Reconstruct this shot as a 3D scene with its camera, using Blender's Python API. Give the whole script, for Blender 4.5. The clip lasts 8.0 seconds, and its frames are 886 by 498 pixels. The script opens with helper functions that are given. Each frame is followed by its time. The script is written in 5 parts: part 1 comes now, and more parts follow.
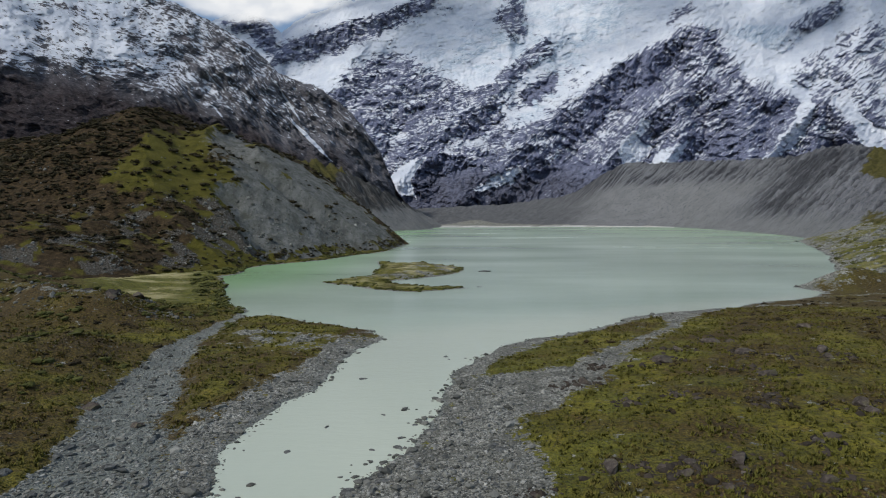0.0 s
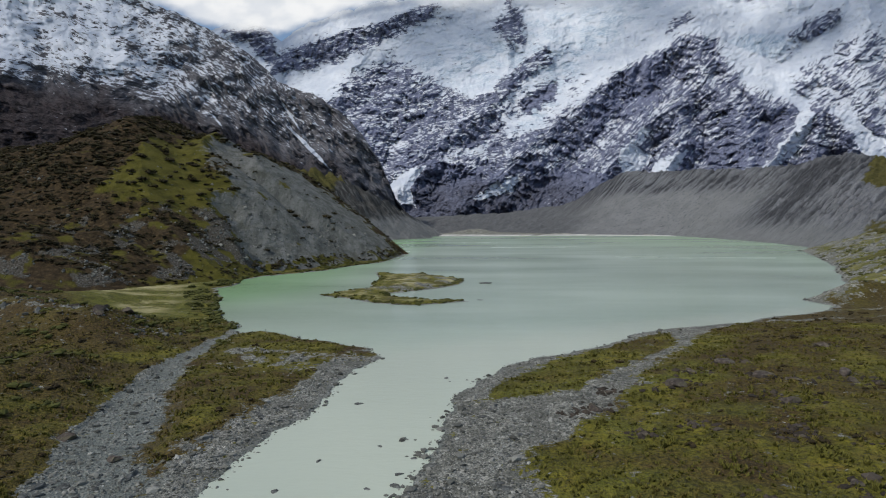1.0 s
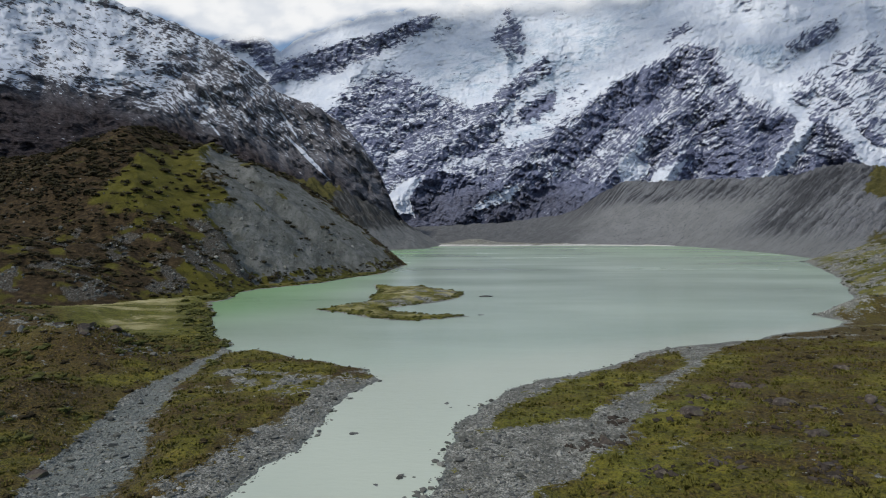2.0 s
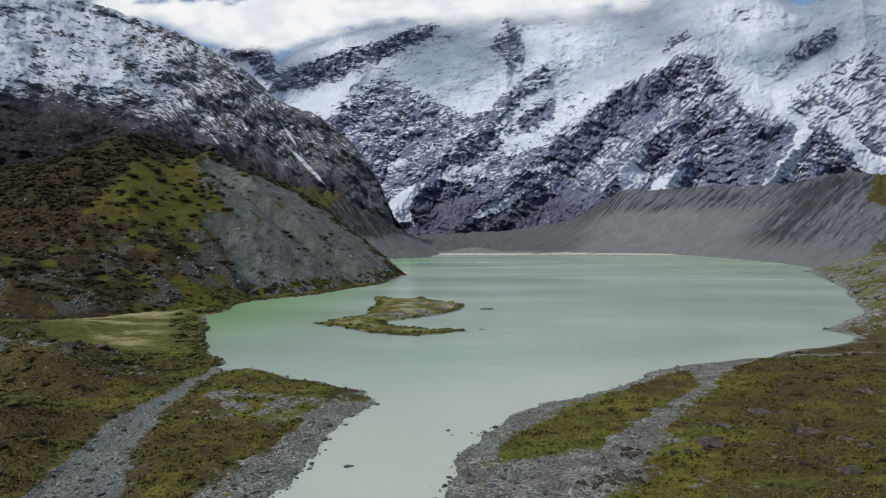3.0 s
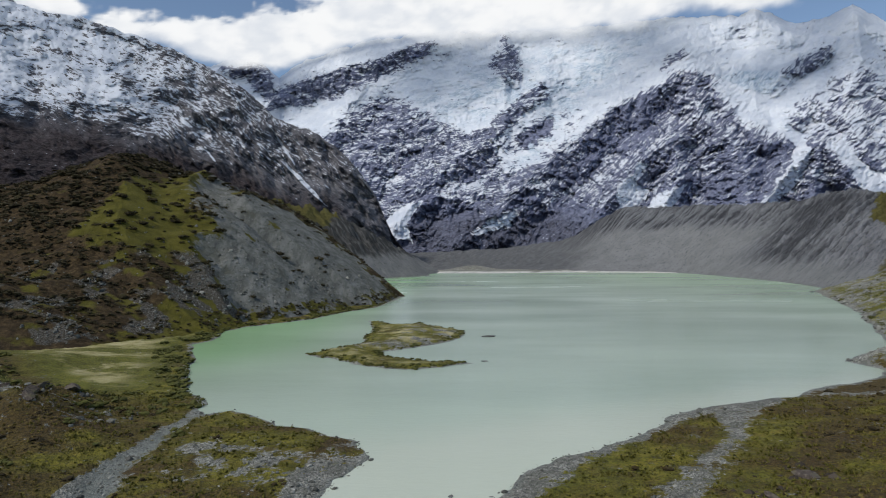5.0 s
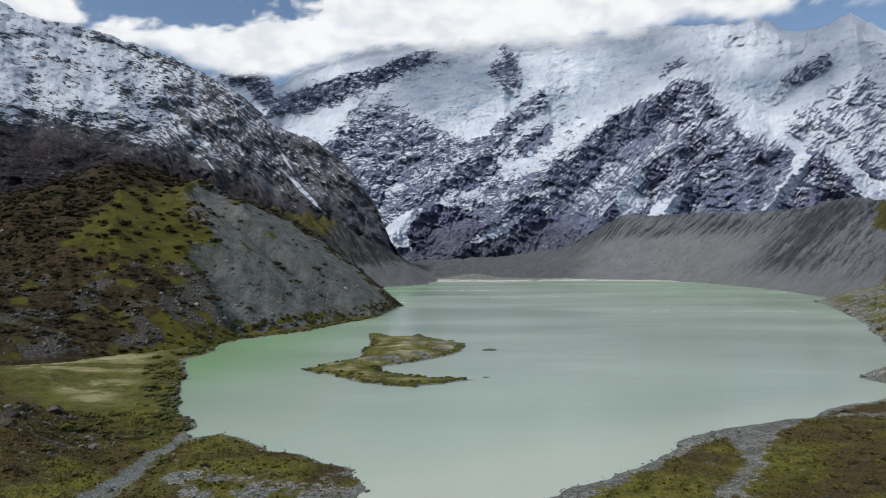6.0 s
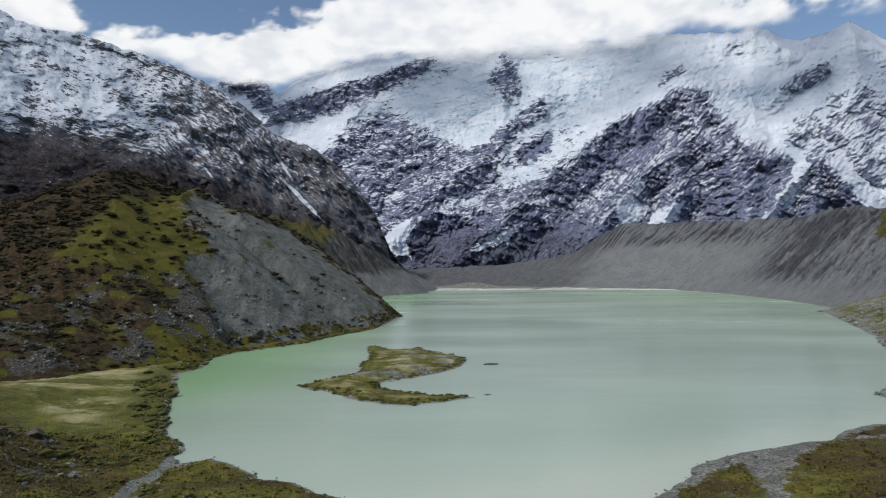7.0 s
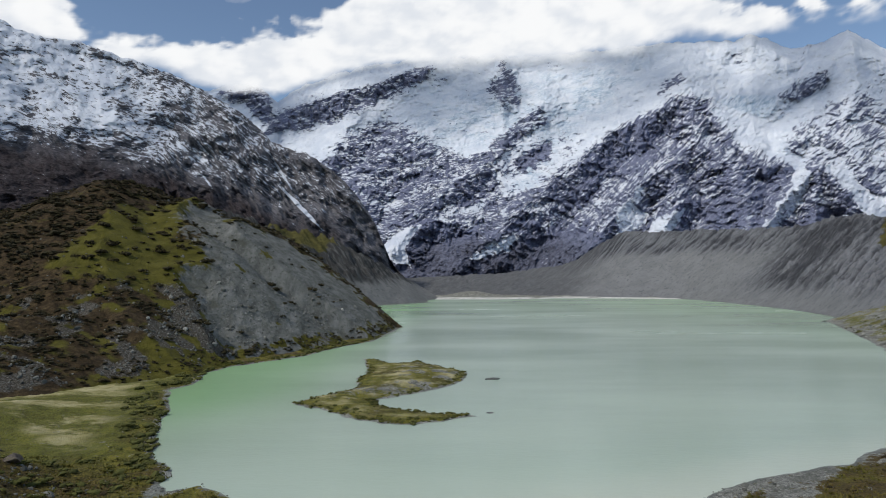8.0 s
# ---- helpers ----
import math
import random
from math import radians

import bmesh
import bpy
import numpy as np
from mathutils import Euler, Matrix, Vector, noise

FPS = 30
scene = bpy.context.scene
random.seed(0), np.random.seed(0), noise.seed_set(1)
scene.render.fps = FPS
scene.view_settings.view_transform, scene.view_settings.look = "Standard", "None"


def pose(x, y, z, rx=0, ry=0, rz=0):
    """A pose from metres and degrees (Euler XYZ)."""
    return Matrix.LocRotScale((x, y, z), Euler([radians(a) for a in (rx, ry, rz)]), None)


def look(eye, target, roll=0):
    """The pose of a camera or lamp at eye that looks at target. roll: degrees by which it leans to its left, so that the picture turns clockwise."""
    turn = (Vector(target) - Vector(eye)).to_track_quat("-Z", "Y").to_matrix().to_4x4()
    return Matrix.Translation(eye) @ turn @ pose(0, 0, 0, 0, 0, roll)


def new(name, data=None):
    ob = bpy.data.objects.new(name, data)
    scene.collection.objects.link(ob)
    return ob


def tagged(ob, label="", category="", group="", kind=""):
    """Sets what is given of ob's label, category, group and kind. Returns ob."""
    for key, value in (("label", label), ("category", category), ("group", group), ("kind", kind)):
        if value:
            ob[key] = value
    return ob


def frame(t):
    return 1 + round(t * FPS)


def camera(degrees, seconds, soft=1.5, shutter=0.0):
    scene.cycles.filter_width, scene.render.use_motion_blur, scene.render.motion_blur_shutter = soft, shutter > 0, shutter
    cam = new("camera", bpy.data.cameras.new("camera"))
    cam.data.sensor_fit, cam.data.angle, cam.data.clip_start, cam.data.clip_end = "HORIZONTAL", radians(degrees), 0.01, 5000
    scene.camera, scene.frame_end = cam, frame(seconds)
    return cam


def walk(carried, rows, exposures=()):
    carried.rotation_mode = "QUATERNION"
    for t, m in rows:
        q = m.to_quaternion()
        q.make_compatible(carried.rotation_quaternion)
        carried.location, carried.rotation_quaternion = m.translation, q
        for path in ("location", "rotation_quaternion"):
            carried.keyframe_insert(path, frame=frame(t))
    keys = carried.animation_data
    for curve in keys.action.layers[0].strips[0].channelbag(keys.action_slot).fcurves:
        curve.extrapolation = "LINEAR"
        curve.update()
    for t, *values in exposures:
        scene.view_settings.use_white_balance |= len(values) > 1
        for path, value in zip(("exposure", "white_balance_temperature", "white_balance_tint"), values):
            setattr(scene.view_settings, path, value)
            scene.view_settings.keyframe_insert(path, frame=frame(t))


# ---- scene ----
cam = camera(70.0, 8.0, soft=1.05)


def flown(x, y, z, yaw, pitch, roll):
    return pose(x, y, z, 90 + pitch, 0, yaw) @ pose(0, 0, 0, 0, 0, roll)


walk(cam, [
    (0.0, flown(0.0, 0.0, 35.0, 2.432, -3.308, -0.19)),
    (0.5, flown(-0.25, 3.59, 35.65, 2.394, -2.919, -0.20)),
    (1.0, flown(-0.52, 7.21, 36.37, 2.382, -2.567, -0.20)),
    (1.5, flown(-0.80, 10.86, 37.15, 2.327, -2.121, -0.21)),
    (3.0, flown(-1.69, 21.97, 39.80, 2.234, -1.020, -0.23)),
    (3.5, flown(-2.00, 25.73, 40.77, 2.183, -0.613, -0.25)),
    (4.0, flown(-2.31, 29.50, 41.76, 2.143, -0.286, -0.24)),
    (4.5, flown(-2.61, 33.30, 42.78, 2.108, 0.115, -0.27)),
    (6.0, flown(-3.51, 44.83, 45.92, 2.006, 1.129, -0.29)),
    (6.5, flown(-3.80, 48.70, 46.97, 1.971, 1.528, -0.30)),
    (7.0, flown(-4.08, 52.60, 48.01, 1.959, 1.827, -0.30)),
    (7.5, flown(-4.34, 56.51, 49.03, 1.924, 2.198, -0.31)),
    (8.0, flown(-4.60, 60.43, 50.04, 1.911, 2.542, -0.34)),
], exposures=[(0.0, 0.0), (4.0, 0.05), (8.0, 0.08)])

# ---- daylight: thin cloud over the valley, sun high on the north side ----
SUN_BEARING, SUN_HEIGHT = 229.0, 45.0
world = bpy.data.worlds.new("world")
scene.world = world
world.use_nodes = True
sky = world.node_tree.nodes.new("ShaderNodeTexSky")
sky.sky_type, sky.sun_disc = "NISHITA", False
sky.sun_elevation, sky.sun_rotation = radians(SUN_HEIGHT), radians(SUN_BEARING)
sky.altitude, sky.air_density, sky.dust_density, sky.ozone_density = 800, 1.0, 0.6, 1.2
world.node_tree.links.new(sky.outputs["Color"], world.node_tree.nodes["Background"].inputs["Color"])
world.node_tree.nodes["Background"].inputs["Strength"].default_value = 0.105

sun = new("sun", bpy.data.lights.new("sun", "SUN"))
sun.data.energy, sun.data.angle, sun.data.color = 2.35, radians(5), (1.0, 0.94, 0.85)
_b, _h = radians(SUN_BEARING), radians(SUN_HEIGHT)
sun.matrix_world = look((0, 0, 0), (-math.sin(_b) * math.cos(_h), -math.cos(_b) * math.cos(_h), -math.sin(_h)))


# ---- noise and plan helpers ----
def smooth(a, b, x):
    s = np.clip((np.asarray(x, float) - a) / (b - a), 0, 1)
    return s * s * (3 - 2 * s)


def mixed(a, b, k):
    return a + (b - a) * k


_perm = np.random.RandomState(7).permutation(4096)


def perlin(x, y, seed=0):
    x, y = np.asarray(x, float) + 31.7 * seed, np.asarray(y, float) - 17.3 * seed
    xi, yi = np.floor(x).astype(np.int64), np.floor(y).astype(np.int64)
    fx, fy = x - xi, y - yi

    def corner(i, j, dx, dy):
        h = _perm[(_perm[(i + 13 * seed) & 4095] + j) & 4095] * (2 * math.pi / 4096)
        return np.cos(h) * dx + np.sin(h) * dy

    u, v = fx * fx * fx * (fx * (fx * 6 - 15) + 10), fy * fy * fy * (fy * (fy * 6 - 15) + 10)
    low = mixed(corner(xi, yi, fx, fy), corner(xi + 1, yi, fx - 1, fy), u)
    high = mixed(corner(xi, yi + 1, fx, fy - 1), corner(xi + 1, yi + 1, fx - 1, fy - 1), u)
    return mixed(low, high, v) * 1.5


def fbm(x, y, octaves=5, seed=0, gain=0.5):
    out, amp, total = 0.0, 1.0, 0.0
    for n in range(octaves):
        out, total = out + amp * perlin(x * 2.03**n, y * 2.03**n, seed + n), total + amp
        amp *= gain
    return out / total


def ridged(x, y, octaves=5, seed=0, gain=0.5):
    """Sharp crests, 0 to 1."""
    out, amp, total, w = 0.0, 1.0, 0.0, 1.0
    for n in range(octaves):
        r = (1 - np.abs(perlin(x * 2.03**n, y * 2.03**n, seed + n))) ** 2 * w
        w = np.clip(r * 1.6, 0, 1)
        out, total = out + amp * r, total + amp
        amp *= gain
    return out / total


def to_line(x, y, pts, closed=False):
    """Distance to a line of points, the share of the nearest stretch and its index."""
    x, y = np.asarray(x, float), np.asarray(y, float)
    best, at, share = np.full(x.shape, 1e18), np.zeros(x.shape, int), np.zeros(x.shape)
    n = len(pts)
    for i in range(n if closed else n - 1):
        (ax, ay), (bx, by) = pts[i][:2], pts[(i + 1) % n][:2]
        dx, dy = bx - ax, by - ay
        s = np.clip(((x - ax) * dx + (y - ay) * dy) / (dx * dx + dy * dy + 1e-12), 0, 1)
        d = (x - ax - s * dx) ** 2 + (y - ay - s * dy) ** 2
        near = d < best
        best, at, share = np.where(near, d, best), np.where(near, i, at), np.where(near, s, share)
    return np.sqrt(best), at, share


def inside(x, y, pts):
    x, y = np.asarray(x, float), np.asarray(y, float)
    hit, n = np.zeros(x.shape, bool), len(pts)
    for i in range(n):
        (ax, ay), (bx, by) = pts[i][:2], pts[(i + 1) % n][:2]
        if ay != by:
            hit ^= ((ay > y) != (by > y)) & (x < (bx - ax) * (y - ay) / (by - ay) + ax)
    return hit


def border(x, y, pts):
    """Signed distance to a closed outline, positive inside."""
    d = to_line(x, y, pts, True)[0]
    return np.where(inside(x, y, pts), d, -d)


# ---- mesh helpers ----
def sheet(name, x, y, z, material, attributes=None, around=False, pieces=()):
    """A grid of points as one smooth mesh object, with float attributes for its material. pieces: names, labels and
    where they lie (over 0.5): stretches of the same surface that become parts of it."""
    rows, cols = x.shape
    attributes = attributes or {}
    i, j = np.meshgrid(np.arange(rows - 1), np.arange(cols if around else cols - 1), indexing="ij")
    k = (j + 1) % cols
    quads = np.stack([i * cols + j, i * cols + k, (i + 1) * cols + k, (i + 1) * cols + j], -1).reshape(-1, 4)
    place = np.stack([x, y, z], -1).reshape(-1, 3)
    owner = np.zeros(len(quads), int)
    for n, (_, _, where) in enumerate(pieces):
        owner[np.asarray(where, float).ravel()[quads].mean(1) > 0.5] = n + 1
    top = None
    for n, (piece, text) in enumerate([(name, "")] + [p[:2] for p in pieces]):
        mine = quads[owner == n]
        if not len(mine):
            continue
        used, mine = np.unique(mine, return_inverse=True)
        me = bpy.data.meshes.new(piece)
        me.vertices.add(len(used))
        me.vertices.foreach_set("co", place[used].astype(np.float32).ravel())
        me.loops.add(mine.size)
        me.polygons.add(mine.size // 4)
        me.loops.foreach_set("vertex_index", mine.ravel().astype(np.int32))
        me.polygons.foreach_set("loop_start", np.arange(0, mine.size, 4, dtype=np.int32))
        me.polygons.foreach_set("use_smooth", np.ones(mine.size // 4, bool))
        me.update(calc_edges=True)
        for key, values in attributes.items():
            me.attributes.new(key, "FLOAT", "POINT").data.foreach_set("value", np.clip(values, -5, 5).astype(np.float32).ravel()[used])
        me.materials.append(material)
        ob = new(piece, me)
        if top:
            ob.parent = top
            tagged(ob, text)
        else:
            top = ob
    return top


def soup(name, verts, faces, material, shades=None, smooth_faces=False):
    """One mesh from arrays of corners and triangles."""
    me = bpy.data.meshes.new(name)
    me.vertices.add(len(verts))
    me.vertices.foreach_set("co", verts.astype(np.float32).ravel())
    me.loops.add(faces.size)
    me.polygons.add(len(faces))
    me.loops.foreach_set("vertex_index", faces.ravel().astype(np.int32))
    me.polygons.foreach_set("loop_start", np.arange(0, faces.size, 3, dtype=np.int32))
    me.polygons.foreach_set("use_smooth", np.full(len(faces), smooth_faces))
    me.update(calc_edges=True)
    if shades is not None:
        me.attributes.new("shade", "FLOAT", "POINT").data.foreach_set("value", shades.astype(np.float32))
    me.materials.append(material)
    return new(name, me)


def ball(level):
    """Corners and triangles of an icosphere."""
    bm = bmesh.new()
    bmesh.ops.create_icosphere(bm, subdivisions=level, radius=1)
    v = np.array([p.co[:] for p in bm.verts])
    f = np.array([[p.index for p in q.verts] for q in bm.faces])
    bm.free()
    return v, f


# ---- materials ----
class Paint:
    """A node material, put together step by step."""

    def __init__(self, name):
        self.m = bpy.data.materials.new(name)
        self.m.use_nodes = True
        self.t = self.m.node_tree
        self.bsdf = self.t.nodes["Principled BSDF"]
        self.place = self.t.nodes.new("ShaderNodeTexCoord").outputs["Object"]

    def put(self, socket, value):
        if isinstance(value, bpy.types.NodeSocket):
            self.t.links.new(value, socket)
        else:
            socket.default_value = value

    def attr(self, name):
        n = self.t.nodes.new("ShaderNodeAttribute")
        n.attribute_name = name
        return n.outputs["Fac"]

    def moved(self, scale=(1, 1, 1), turn=(0, 0, 0)):
        n = self.t.nodes.new("ShaderNodeMapping")
        self.put(n.inputs["Vector"], self.place)
        n.inputs["Scale"].default_value, n.inputs["Rotation"].default_value = scale, [radians(a) for a in turn]
        return n.outputs["Vector"]

    def along(self, a, b):
        """Places along and across the beds, in metres, from the sheet's attributes su and sv."""
        n = self.t.nodes.new("ShaderNodeCombineXYZ")
        self.put(n.inputs[0], self.calc("MULTIPLY", self.attr("su"), 1000.0 / a))
        self.put(n.inputs[1], self.calc("MULTIPLY", self.attr("sv"), 1000.0 / b))
        return n.outputs[0]

    def noise(self, scale, detail=4, rough=0.55, at=None, warp=0.0):
        n = self.t.nodes.new("ShaderNodeTexNoise")
        self.put(n.inputs["Vector"], at or self.place)
        for key, v in (("Scale", scale), ("Detail", detail), ("Roughness", rough), ("Distortion", warp)):
            n.inputs[key].default_value = v
        return n.outputs["Fac"]

    def cells(self, scale, at=None, feature="F1", out="Distance"):
        n = self.t.nodes.new("ShaderNodeTexVoronoi")
        n.feature = feature
        self.put(n.inputs["Vector"], at or self.place)
        n.inputs["Scale"].default_value = scale
        return n.outputs[out]

    def calc(self, op, a, b=0.0, c=0.0):
        n = self.t.nodes.new("ShaderNodeMath")
        n.operation = op
        for s, v in zip(n.inputs, (a, b, c)):
            self.put(s, v)
        return n.outputs[0]

    def step(self, x, a, b, lo=0.0, hi=1.0):
        n = self.t.nodes.new("ShaderNodeMapRange")
        n.interpolation_type = "SMOOTHSTEP"
        for key, v in (("Value", x), ("From Min", a), ("From Max", b), ("To Min", lo), ("To Max", hi)):
            self.put(n.inputs[key], v)
        return n.outputs["Result"]

    def mix(self, k, a, b, how="MIX"):
        n = self.t.nodes.new("ShaderNodeMix")
        n.data_type, n.blend_type = "RGBA", how
        self.put(n.inputs["Factor"], k)
        for key, v in ((6, a), (7, b)):
            self.put(n.inputs[key], (*v, 1) if isinstance(v, tuple) else v)
        return n.outputs[2]

    def ramp(self, x, *stops):
        n = self.t.nodes.new("ShaderNodeValToRGB")
        self.put(n.inputs["Fac"], x)
        e = n.color_ramp.elements
        while len(e) < len(stops):
            e.new(0.5)
        for el, (p, c) in zip(e, stops):
            el.position, el.color = p, (*c, 1)
        return n.outputs["Color"]

    def done(self, colour, rough=0.9, relief=None, depth=0.1, strength=1.0, gloss=0.3):
        self.put(self.bsdf.inputs["Base Color"], colour)
        self.put(self.bsdf.inputs["Roughness"], rough)
        self.put(self.bsdf.inputs["Specular IOR Level"], gloss)
        if relief is not None:
            n = self.t.nodes.new("ShaderNodeBump")
            n.inputs["Distance"].default_value, n.inputs["Strength"].default_value = depth, strength
            self.put(n.inputs["Height"], relief)
            self.put(self.bsdf.inputs["Normal"], n.outputs["Normal"])
        return self.m


def valley_material():
    """Alpine grass, moss, gravel and straw-coloured flats, by the sheet's own attributes."""
    p = Paint("valley_ground")
    fine, mid, wide = p.noise(1.6, 5, 0.65), p.noise(0.22, 4, 0.6), p.noise(0.045, 4, 0.55)
    tuft = p.cells(1.1)
    grass = p.ramp(mid, (0.28, (0.05, 0.048, 0.008)), (0.45, (0.125, 0.117, 0.013)), (0.58, (0.19, 0.172, 0.02)), (0.75, (0.22, 0.165, 0.032)))
    rusty = p.ramp(fine, (0.3, (0.026, 0.017, 0.007)), (0.5, (0.07, 0.046, 0.014)), (0.72, (0.125, 0.085, 0.024)))
    grass = p.mix(p.step(p.calc("ADD", wide, p.calc("MULTIPLY", mid, 0.35)), 0.62, 0.82), grass, rusty)
    grass = p.mix(p.attr("rust"), grass, rusty)
    grass = p.mix(p.calc("MULTIPLY", p.attr("lush"), 0.8), grass, p.mix(p.step(mid, 0.35, 0.65), (0.085, 0.098, 0.012), (0.16, 0.165, 0.024)))
    grass = p.mix(p.step(fine, 0.36, 0.5, 0.7, 0.0), grass, (0.026, 0.023, 0.007))
    grass = p.mix(p.step(p.noise(0.55, 5, 0.7), 0.36, 0.46, 0.45, 0.0), grass, (0.04, 0.03, 0.01))
    grass = p.mix(p.step(fine, 0.55, 0.72, 0.0, 0.45), grass, (0.23, 0.20, 0.05))
    straw = p.ramp(p.noise(0.12, 6, 0.65), (0.3, (0.19, 0.18, 0.05)), (0.5, (0.36, 0.325, 0.15)), (0.7, (0.52, 0.47, 0.29)))
    grass = p.mix(p.calc("MULTIPLY", p.attr("straw"), p.step(p.noise(1.0, 7, 0.7, p.moved((0.028, 0.06, 0.05), (0, 0, -12)), 0.3), 0.44, 0.57)), grass, straw)
    stone = p.cells(4.5, out="Color")
    stones = p.cells(1.6, out="Color")
    bw = p.t.nodes.new("ShaderNodeRGBToBW")
    p.put(bw.inputs[0], stone)
    bw2 = p.t.nodes.new("ShaderNodeRGBToBW")
    p.put(bw2.inputs[0], stones)
    level = p.calc("ADD", p.calc("MULTIPLY", bw.outputs[0], 0.6), p.calc("MULTIPLY", bw2.outputs[0], 0.4))
    gravel = p.ramp(level, (0.22, (0.06, 0.064, 0.058)), (0.45, (0.195, 0.2, 0.172)), (0.62, (0.305, 0.306, 0.268)), (0.8, (0.48, 0.478, 0.43)))
    gravel = p.mix(p.step(p.noise(0.13, 5, 0.6), 0.38, 0.6, 0.6, 0.0), gravel, (0.085, 0.086, 0.072))
    gravel = p.mix(p.step(p.noise(0.3, 5, 0.65), 0.58, 0.7, 0.0, 0.3), gravel, (0.34, 0.335, 0.31))
    gravel = p.mix(p.calc("MULTIPLY", p.attr("wet"), 0.6), gravel, (0.15, 0.18, 0.165))
    gravel = p.mix(p.attr("silt_sheen"), gravel, (0.62, 0.62, 0.58))
    ragged = p.calc("ADD", p.calc("MULTIPLY", p.calc("SUBTRACT", p.noise(0.8, 5, 0.7), 0.5), 1.7), p.calc("MULTIPLY", p.calc("SUBTRACT", p.noise(0.2, 4, 0.6), 0.5), 2.2))
    k = p.step(p.calc("ADD", p.attr("grass"), ragged), 0.36, 0.62)
    colour = p.mix(k, gravel, grass)
    bump = p.calc("ADD", p.calc("MULTIPLY", fine, 0.6), p.calc("ADD", p.calc("MULTIPLY", p.cells(2.6), 0.35), p.calc("MULTIPLY", tuft, 0.4)))
    return p.done(colour, p.step(p.attr("wet"), 0, 1, 0.9, 0.55), bump, 0.8, 1.0, 0.25)


def slope_material():
    """A moraine hillside: bare grey scree on one side, grass, shrub heath and blocky rubble on the others."""
    p = Paint("moraine_slope")
    fine, mid, wide = p.noise(0.9, 5, 0.65), p.noise(0.11, 4, 0.6), p.noise(0.02, 4, 0.5)
    run = p.noise(1.0, 5, 0.6, p.moved((0.16, 0.05, 0.02), (0, 0, 35)))
    scree = p.ramp(run, (0.34, (0.095, 0.10, 0.09)), (0.5, (0.15, 0.155, 0.14)), (0.66, (0.21, 0.215, 0.20)))
    scree = p.mix(p.step(p.noise(0.5, 4, 0.8), 0.57, 0.66, 0, 0.75), scree, (0.27, 0.27, 0.255))
    scree = p.mix(p.step(p.noise(0.4, 5, 0.75, p.moved((1, 1, 1), (0, 0, 60))), 0.36, 0.45, 0.75, 0.0), scree, (0.055, 0.058, 0.048))
    grass = p.ramp(mid, (0.3, (0.05, 0.046, 0.009)), (0.5, (0.092, 0.086, 0.013)), (0.7, (0.12, 0.108, 0.022)))
    grass = p.mix(p.step(fine, 0.3, 0.5, 0.5, 0), grass, (0.04, 0.038, 0.012))
    heath = p.ramp(p.noise(0.35, 5, 0.65), (0.3, (0.014, 0.011, 0.006)), (0.5, (0.045, 0.031, 0.015)), (0.68, (0.092, 0.064, 0.03)), (0.8, (0.15, 0.12, 0.06)))
    rubble = p.ramp(p.noise(1.3, 3, 0.7), (0.35, (0.03, 0.027, 0.02)), (0.5, (0.07, 0.062, 0.048)), (0.7, (0.19, 0.19, 0.175)))

    def edge(name, amount=0.7, a=0.42, b=0.6):
        return p.step(p.calc("ADD", p.attr(name), p.calc("MULTIPLY", p.calc("SUBTRACT", p.noise(0.2, 6, 0.65), 0.5), amount)), a, b)

    colour = p.mix(edge("heath", 1.5, 0.2, 0.85), grass, heath)
    colour = p.mix(edge("rubble", 1.4, 0.35, 0.75), colour, rubble)
    scree = p.mix(p.step(p.noise(0.06, 6, 0.7), 0.52, 0.66, 0.0, 0.55), scree, (0.075, 0.078, 0.055))
    colour = p.mix(edge("scree", 1.2, 0.4, 0.62), colour, scree)
    bump = p.calc("ADD", fine, p.calc("MULTIPLY", mid, 2.0))
    return p.done(colour, 0.95, bump, 1.2, 0.9, 0.15)


def wall_material(name, dark=(0.112, 0.118, 0.134), light=(0.25, 0.26, 0.278), tint=(0.2, 0.207, 0.208)):
    """Loose grey till with gullies."""
    p = Paint(name)
    run = p.noise(1.0, 8, 0.72, p.along(6.0, 48.0), 0.35)
    fine = p.noise(0.18, 5, 0.7)
    till = p.mix(p.step(run, 0.33, 0.64), dark, light)
    till = p.mix(p.step(fine, 0.35, 0.65, 0.0, 0.6), till, tint)
    scree = p.mix(p.step(p.noise(0.03, 6, 0.7), 0.4, 0.6), tint, tuple(0.82 * c for c in tint))
    till = p.mix(p.calc("MULTIPLY", p.attr("loose"), 0.82), till, scree)
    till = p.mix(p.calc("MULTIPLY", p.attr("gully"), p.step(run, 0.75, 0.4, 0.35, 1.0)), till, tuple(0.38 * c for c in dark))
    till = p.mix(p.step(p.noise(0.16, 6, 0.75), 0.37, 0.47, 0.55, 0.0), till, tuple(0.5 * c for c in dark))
    till = p.mix(p.step(p.noise(0.35, 3, 0.8), 0.66, 0.74, 0, 0.6), till, (0.4, 0.4, 0.39))
    green = p.ramp(fine, (0.3, (0.05, 0.05, 0.018)), (0.7, (0.14, 0.125, 0.04)))
    k = p.step(p.calc("ADD", p.attr("green"), p.calc("MULTIPLY", p.calc("SUBTRACT", p.noise(0.05, 6, 0.65), 0.5), 0.9)), 0.42, 0.6)
    return p.done(p.mix(k, till, green), 0.95, p.calc("ADD", fine, p.calc("MULTIPLY", run, p.calc("SUBTRACT", 1.9, p.calc("MULTIPLY", p.attr("loose"), 1.4)))), 3.6, 0.9, 0.1)


